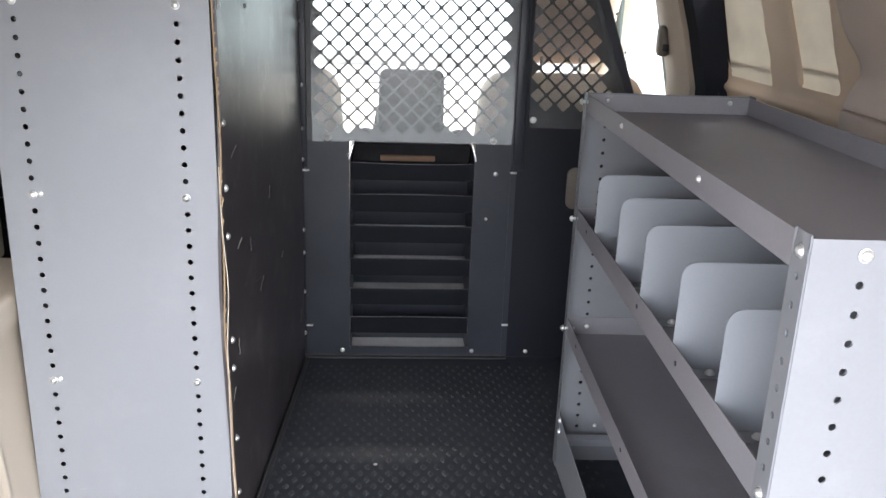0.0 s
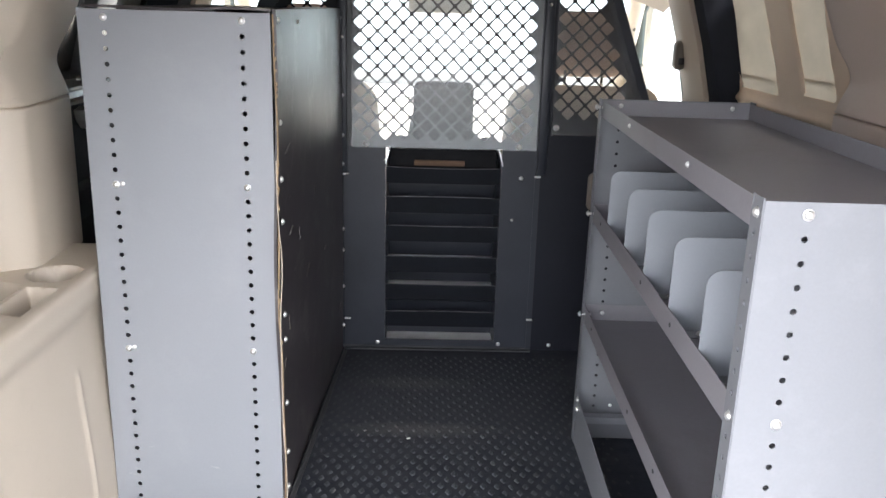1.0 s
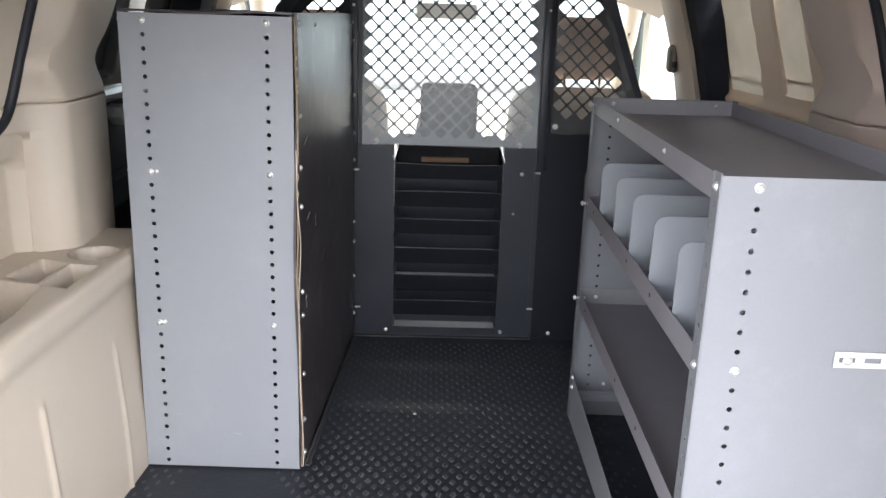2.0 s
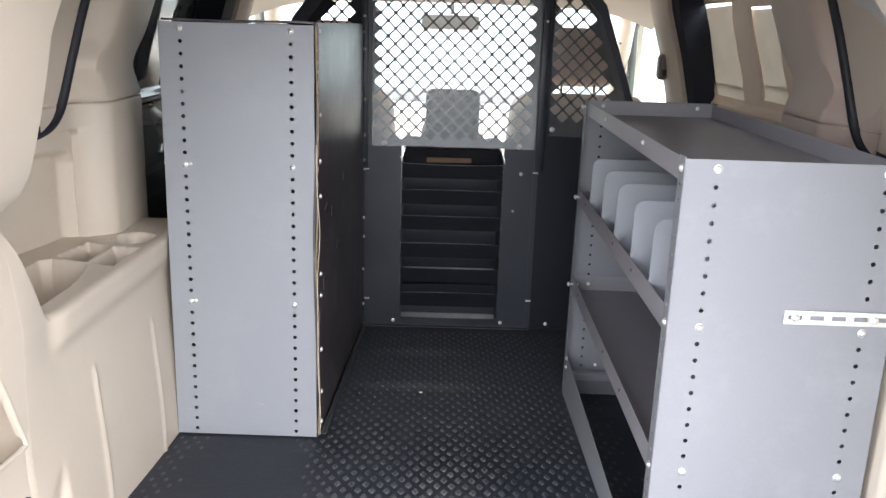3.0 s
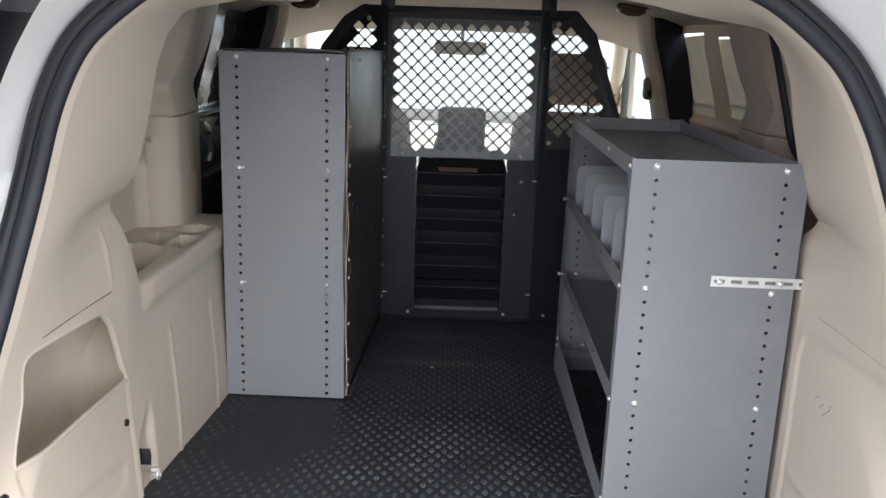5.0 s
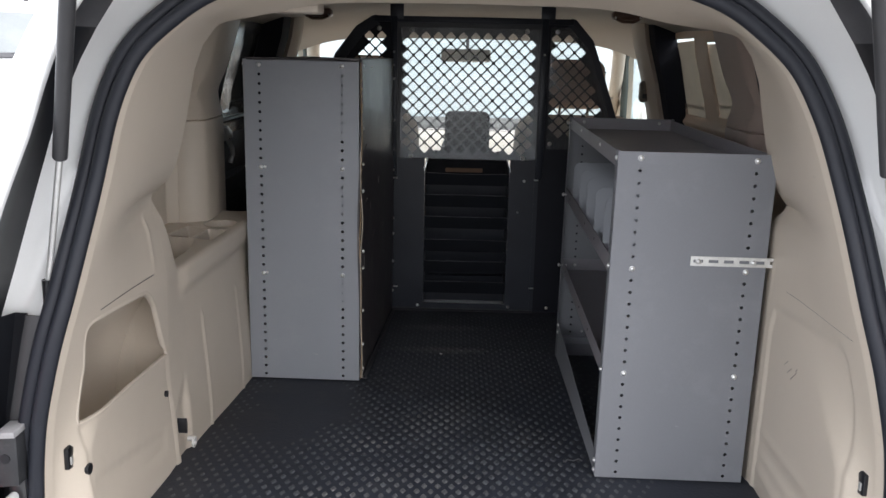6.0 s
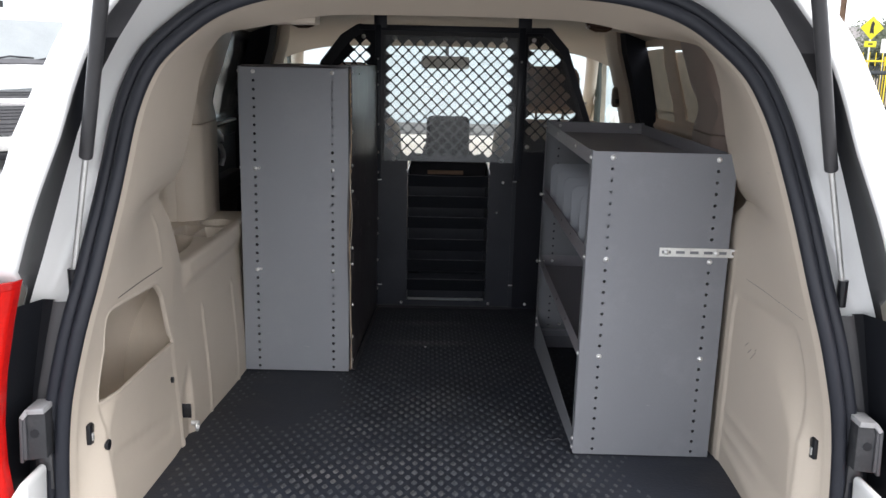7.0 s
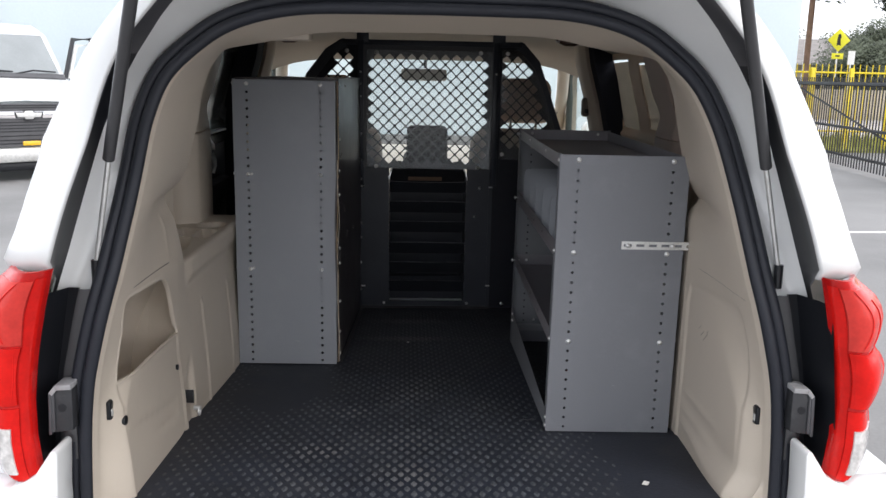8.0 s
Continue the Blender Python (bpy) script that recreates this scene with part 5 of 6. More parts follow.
# the board, a little bowed
rows = []
for i in range(25):
    y = LY0 - 0.004 + (2.176 - LY0) * i / 24
    row = []
    for k in range(31):
        z = floor_z(y) + 0.004 + (0.868 - floor_z(y) - 0.004) * k / 30
        bow = 0.004 * math.sin(9 * z + 1.0) * math.exp(-(i / 5)) + 0.002 * math.sin(5 * z + 3 * y)
        row.append((-0.3515 + bow + 0.001, y, z))
    rows.append(row)
bm = loft(rows)
thicken(bm, -0.005)
board = part("side_board", bm, BOARD, tall, "dark brown scuffed board", 50)
bm = bmesh.new()
pts = []
for k in range(60):
    z = -0.045 + 0.905 * k / 59
    pts.append((-0.3500 + 0.0022 * math.sin(11 * z + 0.6) + 0.0010 * math.sin(31 * z), 1.243 - 0.002 * math.sin(23 * z), z))
tube(pts, 0.0014, 6, bm)
rnd = random.Random(8)
for k in range(46):
    # frayed fibres along the upper edge
    z = 0.22 + 0.62 * rnd.random()
    x, y = -0.3500 + 0.0022 * math.sin(11 * z + 0.6), 1.2425
    l = 0.004 + 0.007 * rnd.random()
    tube([(x, y, z), (x + 0.0025 * rnd.random(), y + 0.001, z + l * 0.5), (x + 0.003 * (rnd.random() - 0.2), y + 0.002 * rnd.random(), z + l)], 0.0008 + 0.0008 * rnd.random(), 5, bm)
part("board_edge", bm, BOARD_EDGE, tall, "raw tan fibre edge, frayed")
pts = [(-0.3505 + 0.006 * math.exp(-((z - 0.43) / 0.07) ** 2) + 0.005 * math.exp(-((z + 0.0) / 0.08) ** 2), 1.240, z) for z in [-0.04 + 0.02 * k for k in range(34)]]
part("edge_strip", tube(pts, 0.0008, 6), BEIGE, tall, "thin pale edging strip")
for z in (0.851, 0.682, 0.583, 0.507, 0.334, 0.285, 0.158, 0.056, -0.018):
    bolt((-0.3475, 1.262, z), "+x", tall)
for z in (0.640, 0.530, 0.450, 0.262, 0.20, 0.09, -0.03):
    bolt((-0.3475, 2.160, z), "+x", tall)
for y in (1.46, 2.12):
    bolt((-0.3475, y, 0.845), "+x", tall, True)
# pale rubs and chips on the board
for y, z, dy, dz, w in ((1.316, 0.620, 0.040, 0.012, 0.0012), (1.360, 0.458, 0.030, 0.010, 0.0014), (1.460, 0.447, 0.006, -0.026, 0.0009), (1.339, 0.304, 0.004, -0.030, 0.0013), (1.668, 0.495, -0.010, -0.022, 0.0010), (1.801, 0.304, 0.016, 0.006, 0.0020), (1.541, 0.317, 0.040, 0.018, 0.0008), (2.100, 0.678, 0.040, -0.004, 0.0014), (2.110, 0.060, -0.012, -0.030, 0.0012), (1.507, 0.349, 0.050, -0.010, 0.0008), (1.275, 0.219, 0.024, 0.016, 0.0009)):
    line = [(-0.3505 + 0.004 * math.sin(9 * q + 1.0) * math.exp(-((p - 1.246) / 0.19)) + 0.002 * math.sin(5 * q + 3 * p) + 0.0003, p, q) for p, q in [(y + dy * k / 5 + 0.003 * math.sin(k * 2.1), z + dz * k / 5) for k in range(6)]]
    part("rub_mark", tube(line, w, 5), RUB, board)
bm = prism([(-0.347, 0.0), (-0.338, 0.0), (-0.338, 0.002), (-0.3455, 0.003), (-0.3455, 0.010), (-0.347, 0.010)], 1, 1.262, 2.17)
for v in bm.verts:
    v.co.z += floor_z(v.co.y) - 0.003
part("base_angle", bm, GREY_CAST, tall, "dark grey floor angle")

settle(tall, -0.51, LY0, 0.022, 0.0, (0.0032, -0.0131, 0.0070))

# ---- steel partition behind the seats ----
PY = 2.193
partition = thing("cargo_partition", (XC, PY, floor_z(PY)), "black steel cargo partition with diamond mesh windows and document trays", "partition")


def clip(poly, region):
    """A convex polygon cut to a convex region, both counter-clockwise."""
    out = list(poly)
    for (ax, az), (bx, bz) in zip(region, region[1:] + region[:1]):
        src, out = out, []
        for (px, pz), (qx, qz) in zip(src, src[1:] + src[:1]):
            sp = (bx - ax) * (pz - az) - (bz - az) * (px - ax)
            sq = (bx - ax) * (qz - az) - (bz - az) * (qx - ax)
            if sp >= 0:
                out.append((px, pz))
            if (sp < 0) != (sq < 0):
                k = sp / (sp - sq)
                out.append((px + (qx - px) * k, pz + (qz - pz) * k))
        if not out:
            break
    return out


def mesh_plate(region, holes, cx, cz, pitch=0.0468, hole=0.0196, cut=0.0024):
    """A plate pierced by diamond holes where they lie wholly in the second region."""
    bm = bmesh.new()
    h = pitch / 2
    xs, zs = [p[0] for p in region], [p[1] for p in region]
    for i in range(int((min(xs) - cx) / h) - 2, int((max(xs) - cx) / h) + 3):
        for k in range(int((min(zs) - cz) / h) - 2, int((max(zs) - cz) / h) + 3):
            if (i + k) % 2:
                continue
            x, z = cx + i * h, cz + k * h
            cell = [(x, z - h), (x + h, z), (x, z + h), (x - h, z)]
            dia = [(x + cut, z - hole + cut), (x + hole - cut, z - cut), (x + hole - cut, z + cut), (x + cut, z + hole - cut), (x - cut, z + hole - cut), (x - hole + cut, z + cut), (x - hole + cut, z - cut), (x - cut, z - hole + cut)]
            whole = all(inside(region, *p) for p in cell)
            if whole and all(inside(holes, *p) for p in dia):
                o = [bm.verts.new((p[0], PY, p[1])) for p in cell]
                n = [bm.verts.new((p[0], PY, p[1])) for p in dia]
                # corner triangles and side quads
                bm.faces.new((o[0], n[0], n[7]))
                bm.faces.new((o[0], o[1], n[1], n[0]))
                bm.faces.new((o[1], n[2], n[1]))
                bm.faces.new((o[1], o[2], n[3], n[2]))
                bm.faces.new((o[2], n[4], n[3]))
                bm.faces.new((o[2], o[3], n[5], n[4]))
                bm.faces.new((o[3], n[6], n[5]))
                bm.faces.new((o[3], o[0], n[7], n[6]))
            else:
                c = clip(cell, region)
                if len(c) > 2:
                    try:
                        bm.faces.new([bm.verts.new((p[0], PY, p[1])) for p in c])
                    except ValueError:
                        pass
    bmesh.ops.remove_doubles(bm, verts=bm.verts[:], dist=1e-5)
    thicken(bm, 0.002)
    return bm


MZ0, MZ1 = 0.50, 1.012
centre = [(-0.325, MZ0), (0.235, MZ0), (0.235, MZ1), (-0.325, MZ1)]
part("centre_mesh", mesh_plate(centre, [(-0.31, 0.50), (0.225, 0.50), (0.225, 0.99), (-0.31, 0.99)], -0.045, 0.748), MESH_LIT, partition, "black steel sheet with diamond holes", 0)
right = [(0.25, 0.44), (0.61, 0.44), (0.52, 0.66), (0.415, 0.95), (0.345, 1.025), (0.25, 1.025)]
right_holes = [(0.256, 0.575), (0.52, 0.60), (0.488, 0.67), (0.393, 0.935), (0.33, 0.995), (0.256, 0.995)]
part("side_mesh", mesh_plate(right, right_holes, 0.376, 0.77), SHADED_SHEET, partition, "black steel sheet with diamond holes", 0)
left = [(-0.34, 1.025), (-0.405, 1.025), (-0.465, 0.985), (-0.545, 0.885), (-0.63, 0.64), (-0.70, 0.44), (-0.34, 0.44)]
left_holes = [(-0.352, 0.995), (-0.41, 0.995), (-0.515, 0.875), (-0.59, 0.66), (-0.352, 0.60)]
part("side_mesh", mesh_plate(left, left_holes, -0.470, 0.77), SHADED_SHEET, partition, "black steel sheet with diamond holes", 0)
# lower sheets
zb = floor_z(PY) + 0.002
part("lower_sheet", box((-0.325, PY - 0.001, zb), (-0.206, PY + 0.002, MZ0 + 0.001)), BLACK_STEEL, partition)
part("lower_sheet", box((0.126, PY - 0.001, zb), (0.238, PY + 0.002, MZ0 + 0.001)), BLACK_STEEL, partition)
part("lower_sheet", box((-0.2065, PY - 0.001, zb), (0.1265, PY + 0.002, -0.0865)), BLACK_STEEL, partition)
part("side_sheet", box((0.236, PY + 0.003, zb), (0.74, PY + 0.006, 0.56)), SHADED_SHEET, partition)
part("side_sheet", box((-0.84, PY + 0.003, zb), (-0.323, PY + 0.006, 0.56)), SHADED_SHEET, partition)
# posts, top bar and sloping edges
for x0, x1 in ((0.226, 0.252), (-0.340, -0.316)):
    part("post", box((x0, PY - 0.014, 0.43), (x1, PY + 0.012, 1.030), 0.002), BLACK_STEEL, partition, "black steel post")
    part("top_bracket", box((x0 - 0.004, PY - 0.012, 1.02), (x1 + 0.022, PY + 0.01, 1.085), 0.002), BLACK_STEEL, partition)
part("top_bar", box((-0.405, PY - 0.010, 1.010), (0.345, PY + 0.012, 1.032), 0.002), BLACK_STEEL, partition, "black top bar")
for rim, inner in (
    ([(0.335, 1.030), (0.350, 1.026), (0.418, 0.952), (0.523, 0.662), (0.60, 0.46)], [(0.318, 0.998), (0.335, 0.994), (0.390, 0.935), (0.486, 0.665), (0.56, 0.46)]),
    ([(-0.395, 1.030), (-0.410, 1.026), (-0.470, 0.988), (-0.55, 0.886), (-0.635, 0.64), (-0.70, 0.45)], [(-0.385, 0.998), (-0.400, 0.994), (-0.445, 0.962), (-0.515, 0.872), (-0.60, 0.64), (-0.66, 0.45)]),
):
    own = None
    for (a, b), (c, d) in zip(zip(rim, rim[1:]), zip(inner, inner[1:])):
        own = prism([a, b, d, c], 1, PY - 0.0025, PY + 0.0035, 0, own)
    tube([(x, PY + 0.004, z) for x, z in rim], 0.006, 8, own)
    part("edge_margin", own, BLACK_STEEL, partition, "folded black steel margin")
part("seam_strip", box((0.222, PY - 0.003, zb), (0.236, PY - 0.0012, 0.44)), BLACK_STEEL, partition)
part("foot_rail", prism([(PY - 0.014, zb - 0.001), (PY - 0.012, zb + 0.002), (PY - 0.003, zb + 0.004), (PY - 0.003, zb + 0.009), (PY, zb + 0.009), (PY, zb - 0.001)], 0, -0.335, 0.236), BRACKET, partition, "worn grey foot rail")
# clear sheets
sheet = part("clear_sheet", box((-0.303, PY - 0.0065, 0.498), (0.222, PY - 0.003, 0.992), 0.0006), POLY, partition, "hazy clear plastic sheet")
sheet.visible_shadow = False
sheet2 = part("clear_sheet", prism([(0.262, 0.545), (0.55, 0.545), (0.505, 0.66), (0.405, 0.925), (0.33, 1.0), (0.262, 1.0)], 1, PY - 0.0065, PY - 0.0035), POLY, partition, "hazy clear plastic sheet")
sheet2.visible_shadow = False
for x, z in ((-0.262, 0.508), (0.172, 0.508), (-0.262, 0.981), (0.172, 0.985), (0.274, 0.566), (0.285, 0.985), (-0.385, 0.985)):
    ring = [(x + 0.0088 * math.cos(2 * math.pi * k / 18), z + 0.0088 * math.sin(2 * math.pi * k / 18)) for k in range(18)]
    part("washer", prism(ring, 1, PY - 0.0080, PY - 0.0066, 0.0004), PAPER, partition, "white plastic washer")
    bolt((x, PY - 0.0081, z), "-y", partition)
for x, z in ((0.183, 0.418), (0.162, 0.294), (-0.226, -0.095), (0.139, -0.095), (0.293, -0.095), (-0.207, 0.462)):
    bolt((x, PY - 0.001, z), "-y", partition, x < 0.17 and z > 0)
for x, z in ((-0.321, 0.421), (0.228, 0.424), (-0.317, -0.017), (0.227, -0.012)):
    part("hinge_pin", rod((x - 0.007, PY - 0.008, z), (x + 0.010, PY - 0.008, z), 0.0032, 10), ZINC, partition, "bright hinge pin")
for x, z in ((0.239, 0.90), (-0.328, 0.90), (-0.328, 0.80), (0.50, 0.745), (0.47, 0.84)):
    bolt((x, PY - 0.015, z), "-y", partition, True)
part("slot_cover", prism([(0.397 + 0.021 * math.cos(a), 0.383 + (0.036 if math.sin(a) > 0 else -0.036) + 0.021 * math.sin(a)) for a in [2 * math.pi * (k + 0.5) / 20 for k in range(20)]], 1, PY - 0.004, PY + 0.003, 0.001), SLOT_BROWN, partition, "dull brown oval slot cover")
# document trays
PX0, PX1 = -0.2055, 0.1255
TRAY_D, LIP = 0.180, 0.046
# sides and back a lighter black than the lips, offsetting the shade inside
for x in (PX0, PX1 - 0.0016):
    part("tray_side", prism([(PY - 0.002, -0.104), (PY + TRAY_D + 0.003, -0.104), (PY + TRAY_D + 0.003, 0.475), (PY + 0.05, 0.475), (PY - 0.002, 0.462)], 0, x, x + 0.0016), BLACK_STEEL, partition)
part("tray_back", box((PX0 + 0.0016, PY + TRAY_D + 0.001, -0.11), (PX1 - 0.0016, PY + TRAY_D + 0.003, 0.475)), BLACK_STEEL, partition)
for k, z in enumerate((0.443, 0.356, 0.270, 0.176, 0.090, 0.005, -0.084)):
    low = k == 6  # the lowest tray is shallow, just above the floor
    drop, deep = (0.021, 0.115) if low else (LIP, TRAY_D)
    bow = -0.0035 if k == 0 else 0.0015 if k % 2 else -0.001
    lip = part("tray_lip", box((PX0 + 0.002, PY, z - drop - 0.001), (PX1 - 0.002, PY + 0.0015, z)), TRAY_BLACK, partition)
    edge = [(PX0 + 0.003 + (PX1 - PX0 - 0.006) * i / 10, PY + 0.0006, z + 0.0004 + bow * math.sin(math.pi * i / 10)) for i in range(11)]
    part("lip_edge", tube(edge, 0.0010, 6), LIP_EDGE, lip, "worn bare lip edge")
    part("tray_floor", box((PX0 + 0.002, PY + 0.0016, z - drop - 0.0010), (PX1 - 0.002, PY + deep, z - drop)), TRAY_GREY, lip, "worn grey tray floor")
    if low:
        part("tray_stop", box((PX0 + 0.002, PY + deep, z - drop - 0.001), (PX1 - 0.002, PY + deep + 0.002, 0.0)), BLACK_STEEL, lip)
for x in (-0.196, 0.118):
    part("tray_hook", tube([(x, PY + 0.02, 0.50), (x, PY, 0.49), (x - 0.008 * (1 if x < 0 else -1), PY - 0.006, 0.465), (x - 0.010 * (1 if x < 0 else -1), PY - 0.005, 0.452)], 0.002, 6), ZINC, partition)


# ---- seats beyond the partition ----
def cushion(lo, hi, r, material, name, parent, label="", taper=1.0):
    bm = box(lo, hi, r, None, 4)
    for v in bm.verts:
        k = (v.co.z - lo[2]) / (hi[2] - lo[2])
        cx = (lo[0] + hi[0]) / 2
        v.co.x = cx + (v.co.x - cx) * (1 + (taper - 1) * k)
        v.co.y += 0.10 * (0.5 - k)
    return part(name, bm, material, parent, label, 60)


for x in (-0.50, 0.415):
    seat = thing("front_seat", (x, 2.75, -0.1), "tan cloth front seat with a brown headrest", "seat", "front seats")
    cushion((x - 0.285, 2.52, 0.05), (x + 0.285, 2.68, 0.655), 0.075, SEAT_BACK, "backrest", seat, "backrest, daylight put into its pale tan", 0.86)
    cushion((x - 0.25, 2.65, -0.05), (x + 0.25, 3.15, 0.12), 0.05, SEAT, "seat_base", seat)
    hr = cushion((x - 0.145, 2.55, 0.675), (x + 0.145, 2.66, 0.885), 0.05, SEAT, "headrest", seat, "brown headrest", 0.8)
    for dx in (-0.06, 0.06):
        part("headrest_post", rod((x + dx, 2.60, 0.60), (x + dx, 2.60, 0.70), 0.006, 8), CHROME, hr)
con = thing("centre_rest", (-0.043, 2.30, -0.1), "dark grey upright centre rest behind the mesh", "armrest")
bm = box((-0.133, 2.312, 0.49), (0.047, 2.40, 0.672), 0.022, None, 3)
part("rest_pad", bm, REST_GREY, con)
part("rest_base", box((-0.15, 2.385, -0.12), (0.06, 2.75, 0.53), 0.03), REST_GREY, con)
bag = thing("dark_bag", (-0.04, 2.3, 0.44), "dark cloth bag with two humps behind the top tray", "bag")
for x in (-0.165, 0.085):
    bm = bmesh.new()
    bmesh.ops.create_icosphere(bm, subdivisions=3, radius=1.0)
    for v in bm.verts:
        v.co = Vector((x + v.co.x * 0.032, 2.257 + v.co.y * 0.035, 0.497 + v.co.z * 0.028))
    part("hump", bm, DARK_CLOTH, bag)
part("bag_body", box((-0.20, 2.212, 0.4245), (0.118, 2.301, 0.495), 0.02), DARK_CLOTH, bag)
part("brown_tab", box((-0.125, 2.202, 0.446), (0.020, 2.211, 0.462), 0.003), WOOD, bag, "brown leather tab")

# small litter on the mat
chip = thing("paper_scrap", (0.40, 0.26, floor_z(0.26)), "small white scrap of paper on the mat", "litter")
bm = prism([(0.392, 0.252), (0.404, 0.248), (0.412, 0.262), (0.401, 0.268)], 2, floor_z(0.26) + 0.0, floor_z(0.26) + 0.0015)
part("scrap", bm, PAPER, chip)
strip = thing("plastic_shred", (0.20, 0.68, floor_z(0.68)), "thin grey plastic shred lying by the shelf foot", "litter")
part("shred", tube([(0.178, 0.672, mat_z(0.672) + 0.003), (0.188, 0.683, mat_z(0.683) + 0.005), (0.201, 0.678, mat_z(0.678) + 0.004), (0.213, 0.688, mat_z(0.688) + 0.005), (0.222, 0.684, mat_z(0.684) + 0.003)], 0.0014, 6), GREY_CAST, strip)
flake = thing("paint_flake", (-0.12, 1.55, floor_z(1.55)), "small pale paint flake on the black mat", "litter")
part("flake", prism([(-0.123, 1.549), (-0.117, 1.547), (-0.114, 1.551), (-0.119, 1.554)], 2, mat_z(1.55), mat_z(1.55) + 0.002), PAPER, flake)


# ---- outside: building, parked van, gate, fence, sign, pole, trees ----
bld = thing("blue_building", (-4.0, 22.0, GROUND), "pale blue flat-roofed building with plain walls", "building")
part("wall", box((-16.0, 17.0, GROUND), (8.2, 27.0, 5.2), 0.02), WALL_BLUE, bld)
part("roof", box((-16.15, 16.85, 5.2), (8.35, 27.15, 5.45), 0.02), WHITE, bld, "white roof edge")
part("wall_base", box((-16.02, 16.95, GROUND), (8.22, 17.0, GROUND + 0.25), 0.01), ASPHALT, bld)


PV = Matrix.Translation((-5.22, 10.3, GROUND)) @ Matrix.Rotation(radians(44), 4, "Z")
pv = thing("cargo_van", (-5.10, 10.3, GROUND), "white full-size cargo van with a black grille, front door open", "van")


def pv_part(name, bm, material, parent=None, label="", smooth=40):
    bm.transform(PV)
    return part(name, bm, material, parent or pv, label, smooth)


# nose, cabin and body as sections from front to back: half width, sill, shoulder and roof
sections = [(0.02, 0.90, 0.42, 0.98, 1.04), (0.10, 0.96, 0.40, 1.02, 1.10), (0.45, 0.98, 0.36, 1.12, 1.20), (0.80, 0.99, 0.36, 1.22, 1.33)]
rows = []
for y, w, lo, sh, top in sections:
    rows.append([(-w, y, lo), (-w, y, sh), (-w * 0.86, y, top), (0, y, top + 0.03), (w * 0.86, y, top), (w, y, sh), (w, y, lo)])
pv_part("hood", loft(rows), WHITE, None, "white hood", 50)
rows = []
for y, w, lo, sh, tw, top in ((0.80, 0.99, 0.36, 1.24, 0.99, 1.30), (1.00, 1.0, 0.36, 1.28, 0.96, 1.42), (1.55, 1.0, 0.36, 1.35, 0.92, 2.04), (1.75, 1.0, 0.36, 1.35, 0.91, 2.12), (2.5, 1.0, 0.36, 1.35, 0.91, 2.15), (5.3, 1.0, 0.36, 1.35, 0.91, 2.14), (5.5, 0.97, 0.40, 1.35, 0.90, 2.08)):
    rows.append([(-w, y, lo), (-w, y, sh), (-tw, y, top - 0.06), (-tw * 0.9, y, top), (0, y, top + 0.03), (tw * 0.9, y, top), (tw, y, top - 0.06), (w, y, sh), (w, y, lo)])
pv_part("body", loft(rows), WHITE, None, "white van body", 50)
bm = loft([[(x * 0.90, 0.955 - 0.10 * (1 - (x / 0.95) ** 2), 1.42) for x in (-0.95, -0.5, 0, 0.5, 0.95)], [(x * 0.87, 1.47 - 0.06 * (1 - (x / 0.95) ** 2), 1.97) for x in (-0.95, -0.5, 0, 0.5, 0.95)]])
WSH = paint("van_windshield", (0.24, 0.26, 0.26), 0.12, vary=0.12, scale=2.0, fine=60, bump=0.0, coat=1.0)
pv_part("windshield", bm, WSH, None, "pale reflecting windshield")
bm = loft([[(x, 0.80 - 0.03 * (1 - x * x), 1.372 - 0.03 * x * x) for x in (-0.88, -0.6, -0.3, 0, 0.3, 0.6, 0.88)], [(x, 0.875 - 0.03 * (1 - x * x), 1.425 - 0.02 * x * x) for x in (-0.88, -0.6, -0.3, 0, 0.3, 0.6, 0.88)]])
pv_part("cowl", thicken(bm, 0.02), SEAT_GREY, None, "dark grey cowl below the windshield")
for x in (-0.45, 0.15):
    pv_part("wiper", tube([(x, 0.84, 1.40), (x + 0.3, 0.86, 1.46), (x + 0.62, 0.88, 1.44)], 0.012, 6), GLOSS_BLACK, None, "black wiper")
grille = pv_part("grille", box((-0.72, -0.03, 0.46), (0.72, 0.05, 1.03), 0.02), SEAT_GREY, None, "dark grey grille")
pv_part("chrome_bar", box((-0.74, -0.05, 0.83), (0.74, -0.02, 0.93), 0.01), CHROME, grille, "chrome grille bar")
pv_part("emblem_back", prism([(-0.17, 0.838), (-0.07, 0.838), (-0.06, 0.812), (0.06, 0.812), (0.07, 0.838), (0.17, 0.838), (0.19, 0.922), (0.07, 0.922), (0.06, 0.948), (-0.06, 0.948), (-0.07, 0.922), (-0.19, 0.922)], 1, -0.056, -0.045), GLOSS_BLACK, grille)
pv_part("emblem", prism([(-0.15, 0.85), (-0.06, 0.85), (-0.05, 0.825), (0.05, 0.825), (0.06, 0.85), (0.15, 0.85), (0.17, 0.91), (0.06, 0.91), (0.05, 0.935), (-0.05, 0.935), (-0.06, 0.91), (-0.17, 0.91)], 1, -0.066, -0.05, 0.004), BARE_METAL, grille, "plain metal cross-shaped emblem")
for z in (0.50, 0.545, 0.60, 0.66, 0.70, 0.74, 0.78, 0.97, 1.0):
    pv_part("grille_slat", box((-0.71, -0.036, z), (0.71, -0.03, z + 0.012)), GLOSS_BLACK, grille)
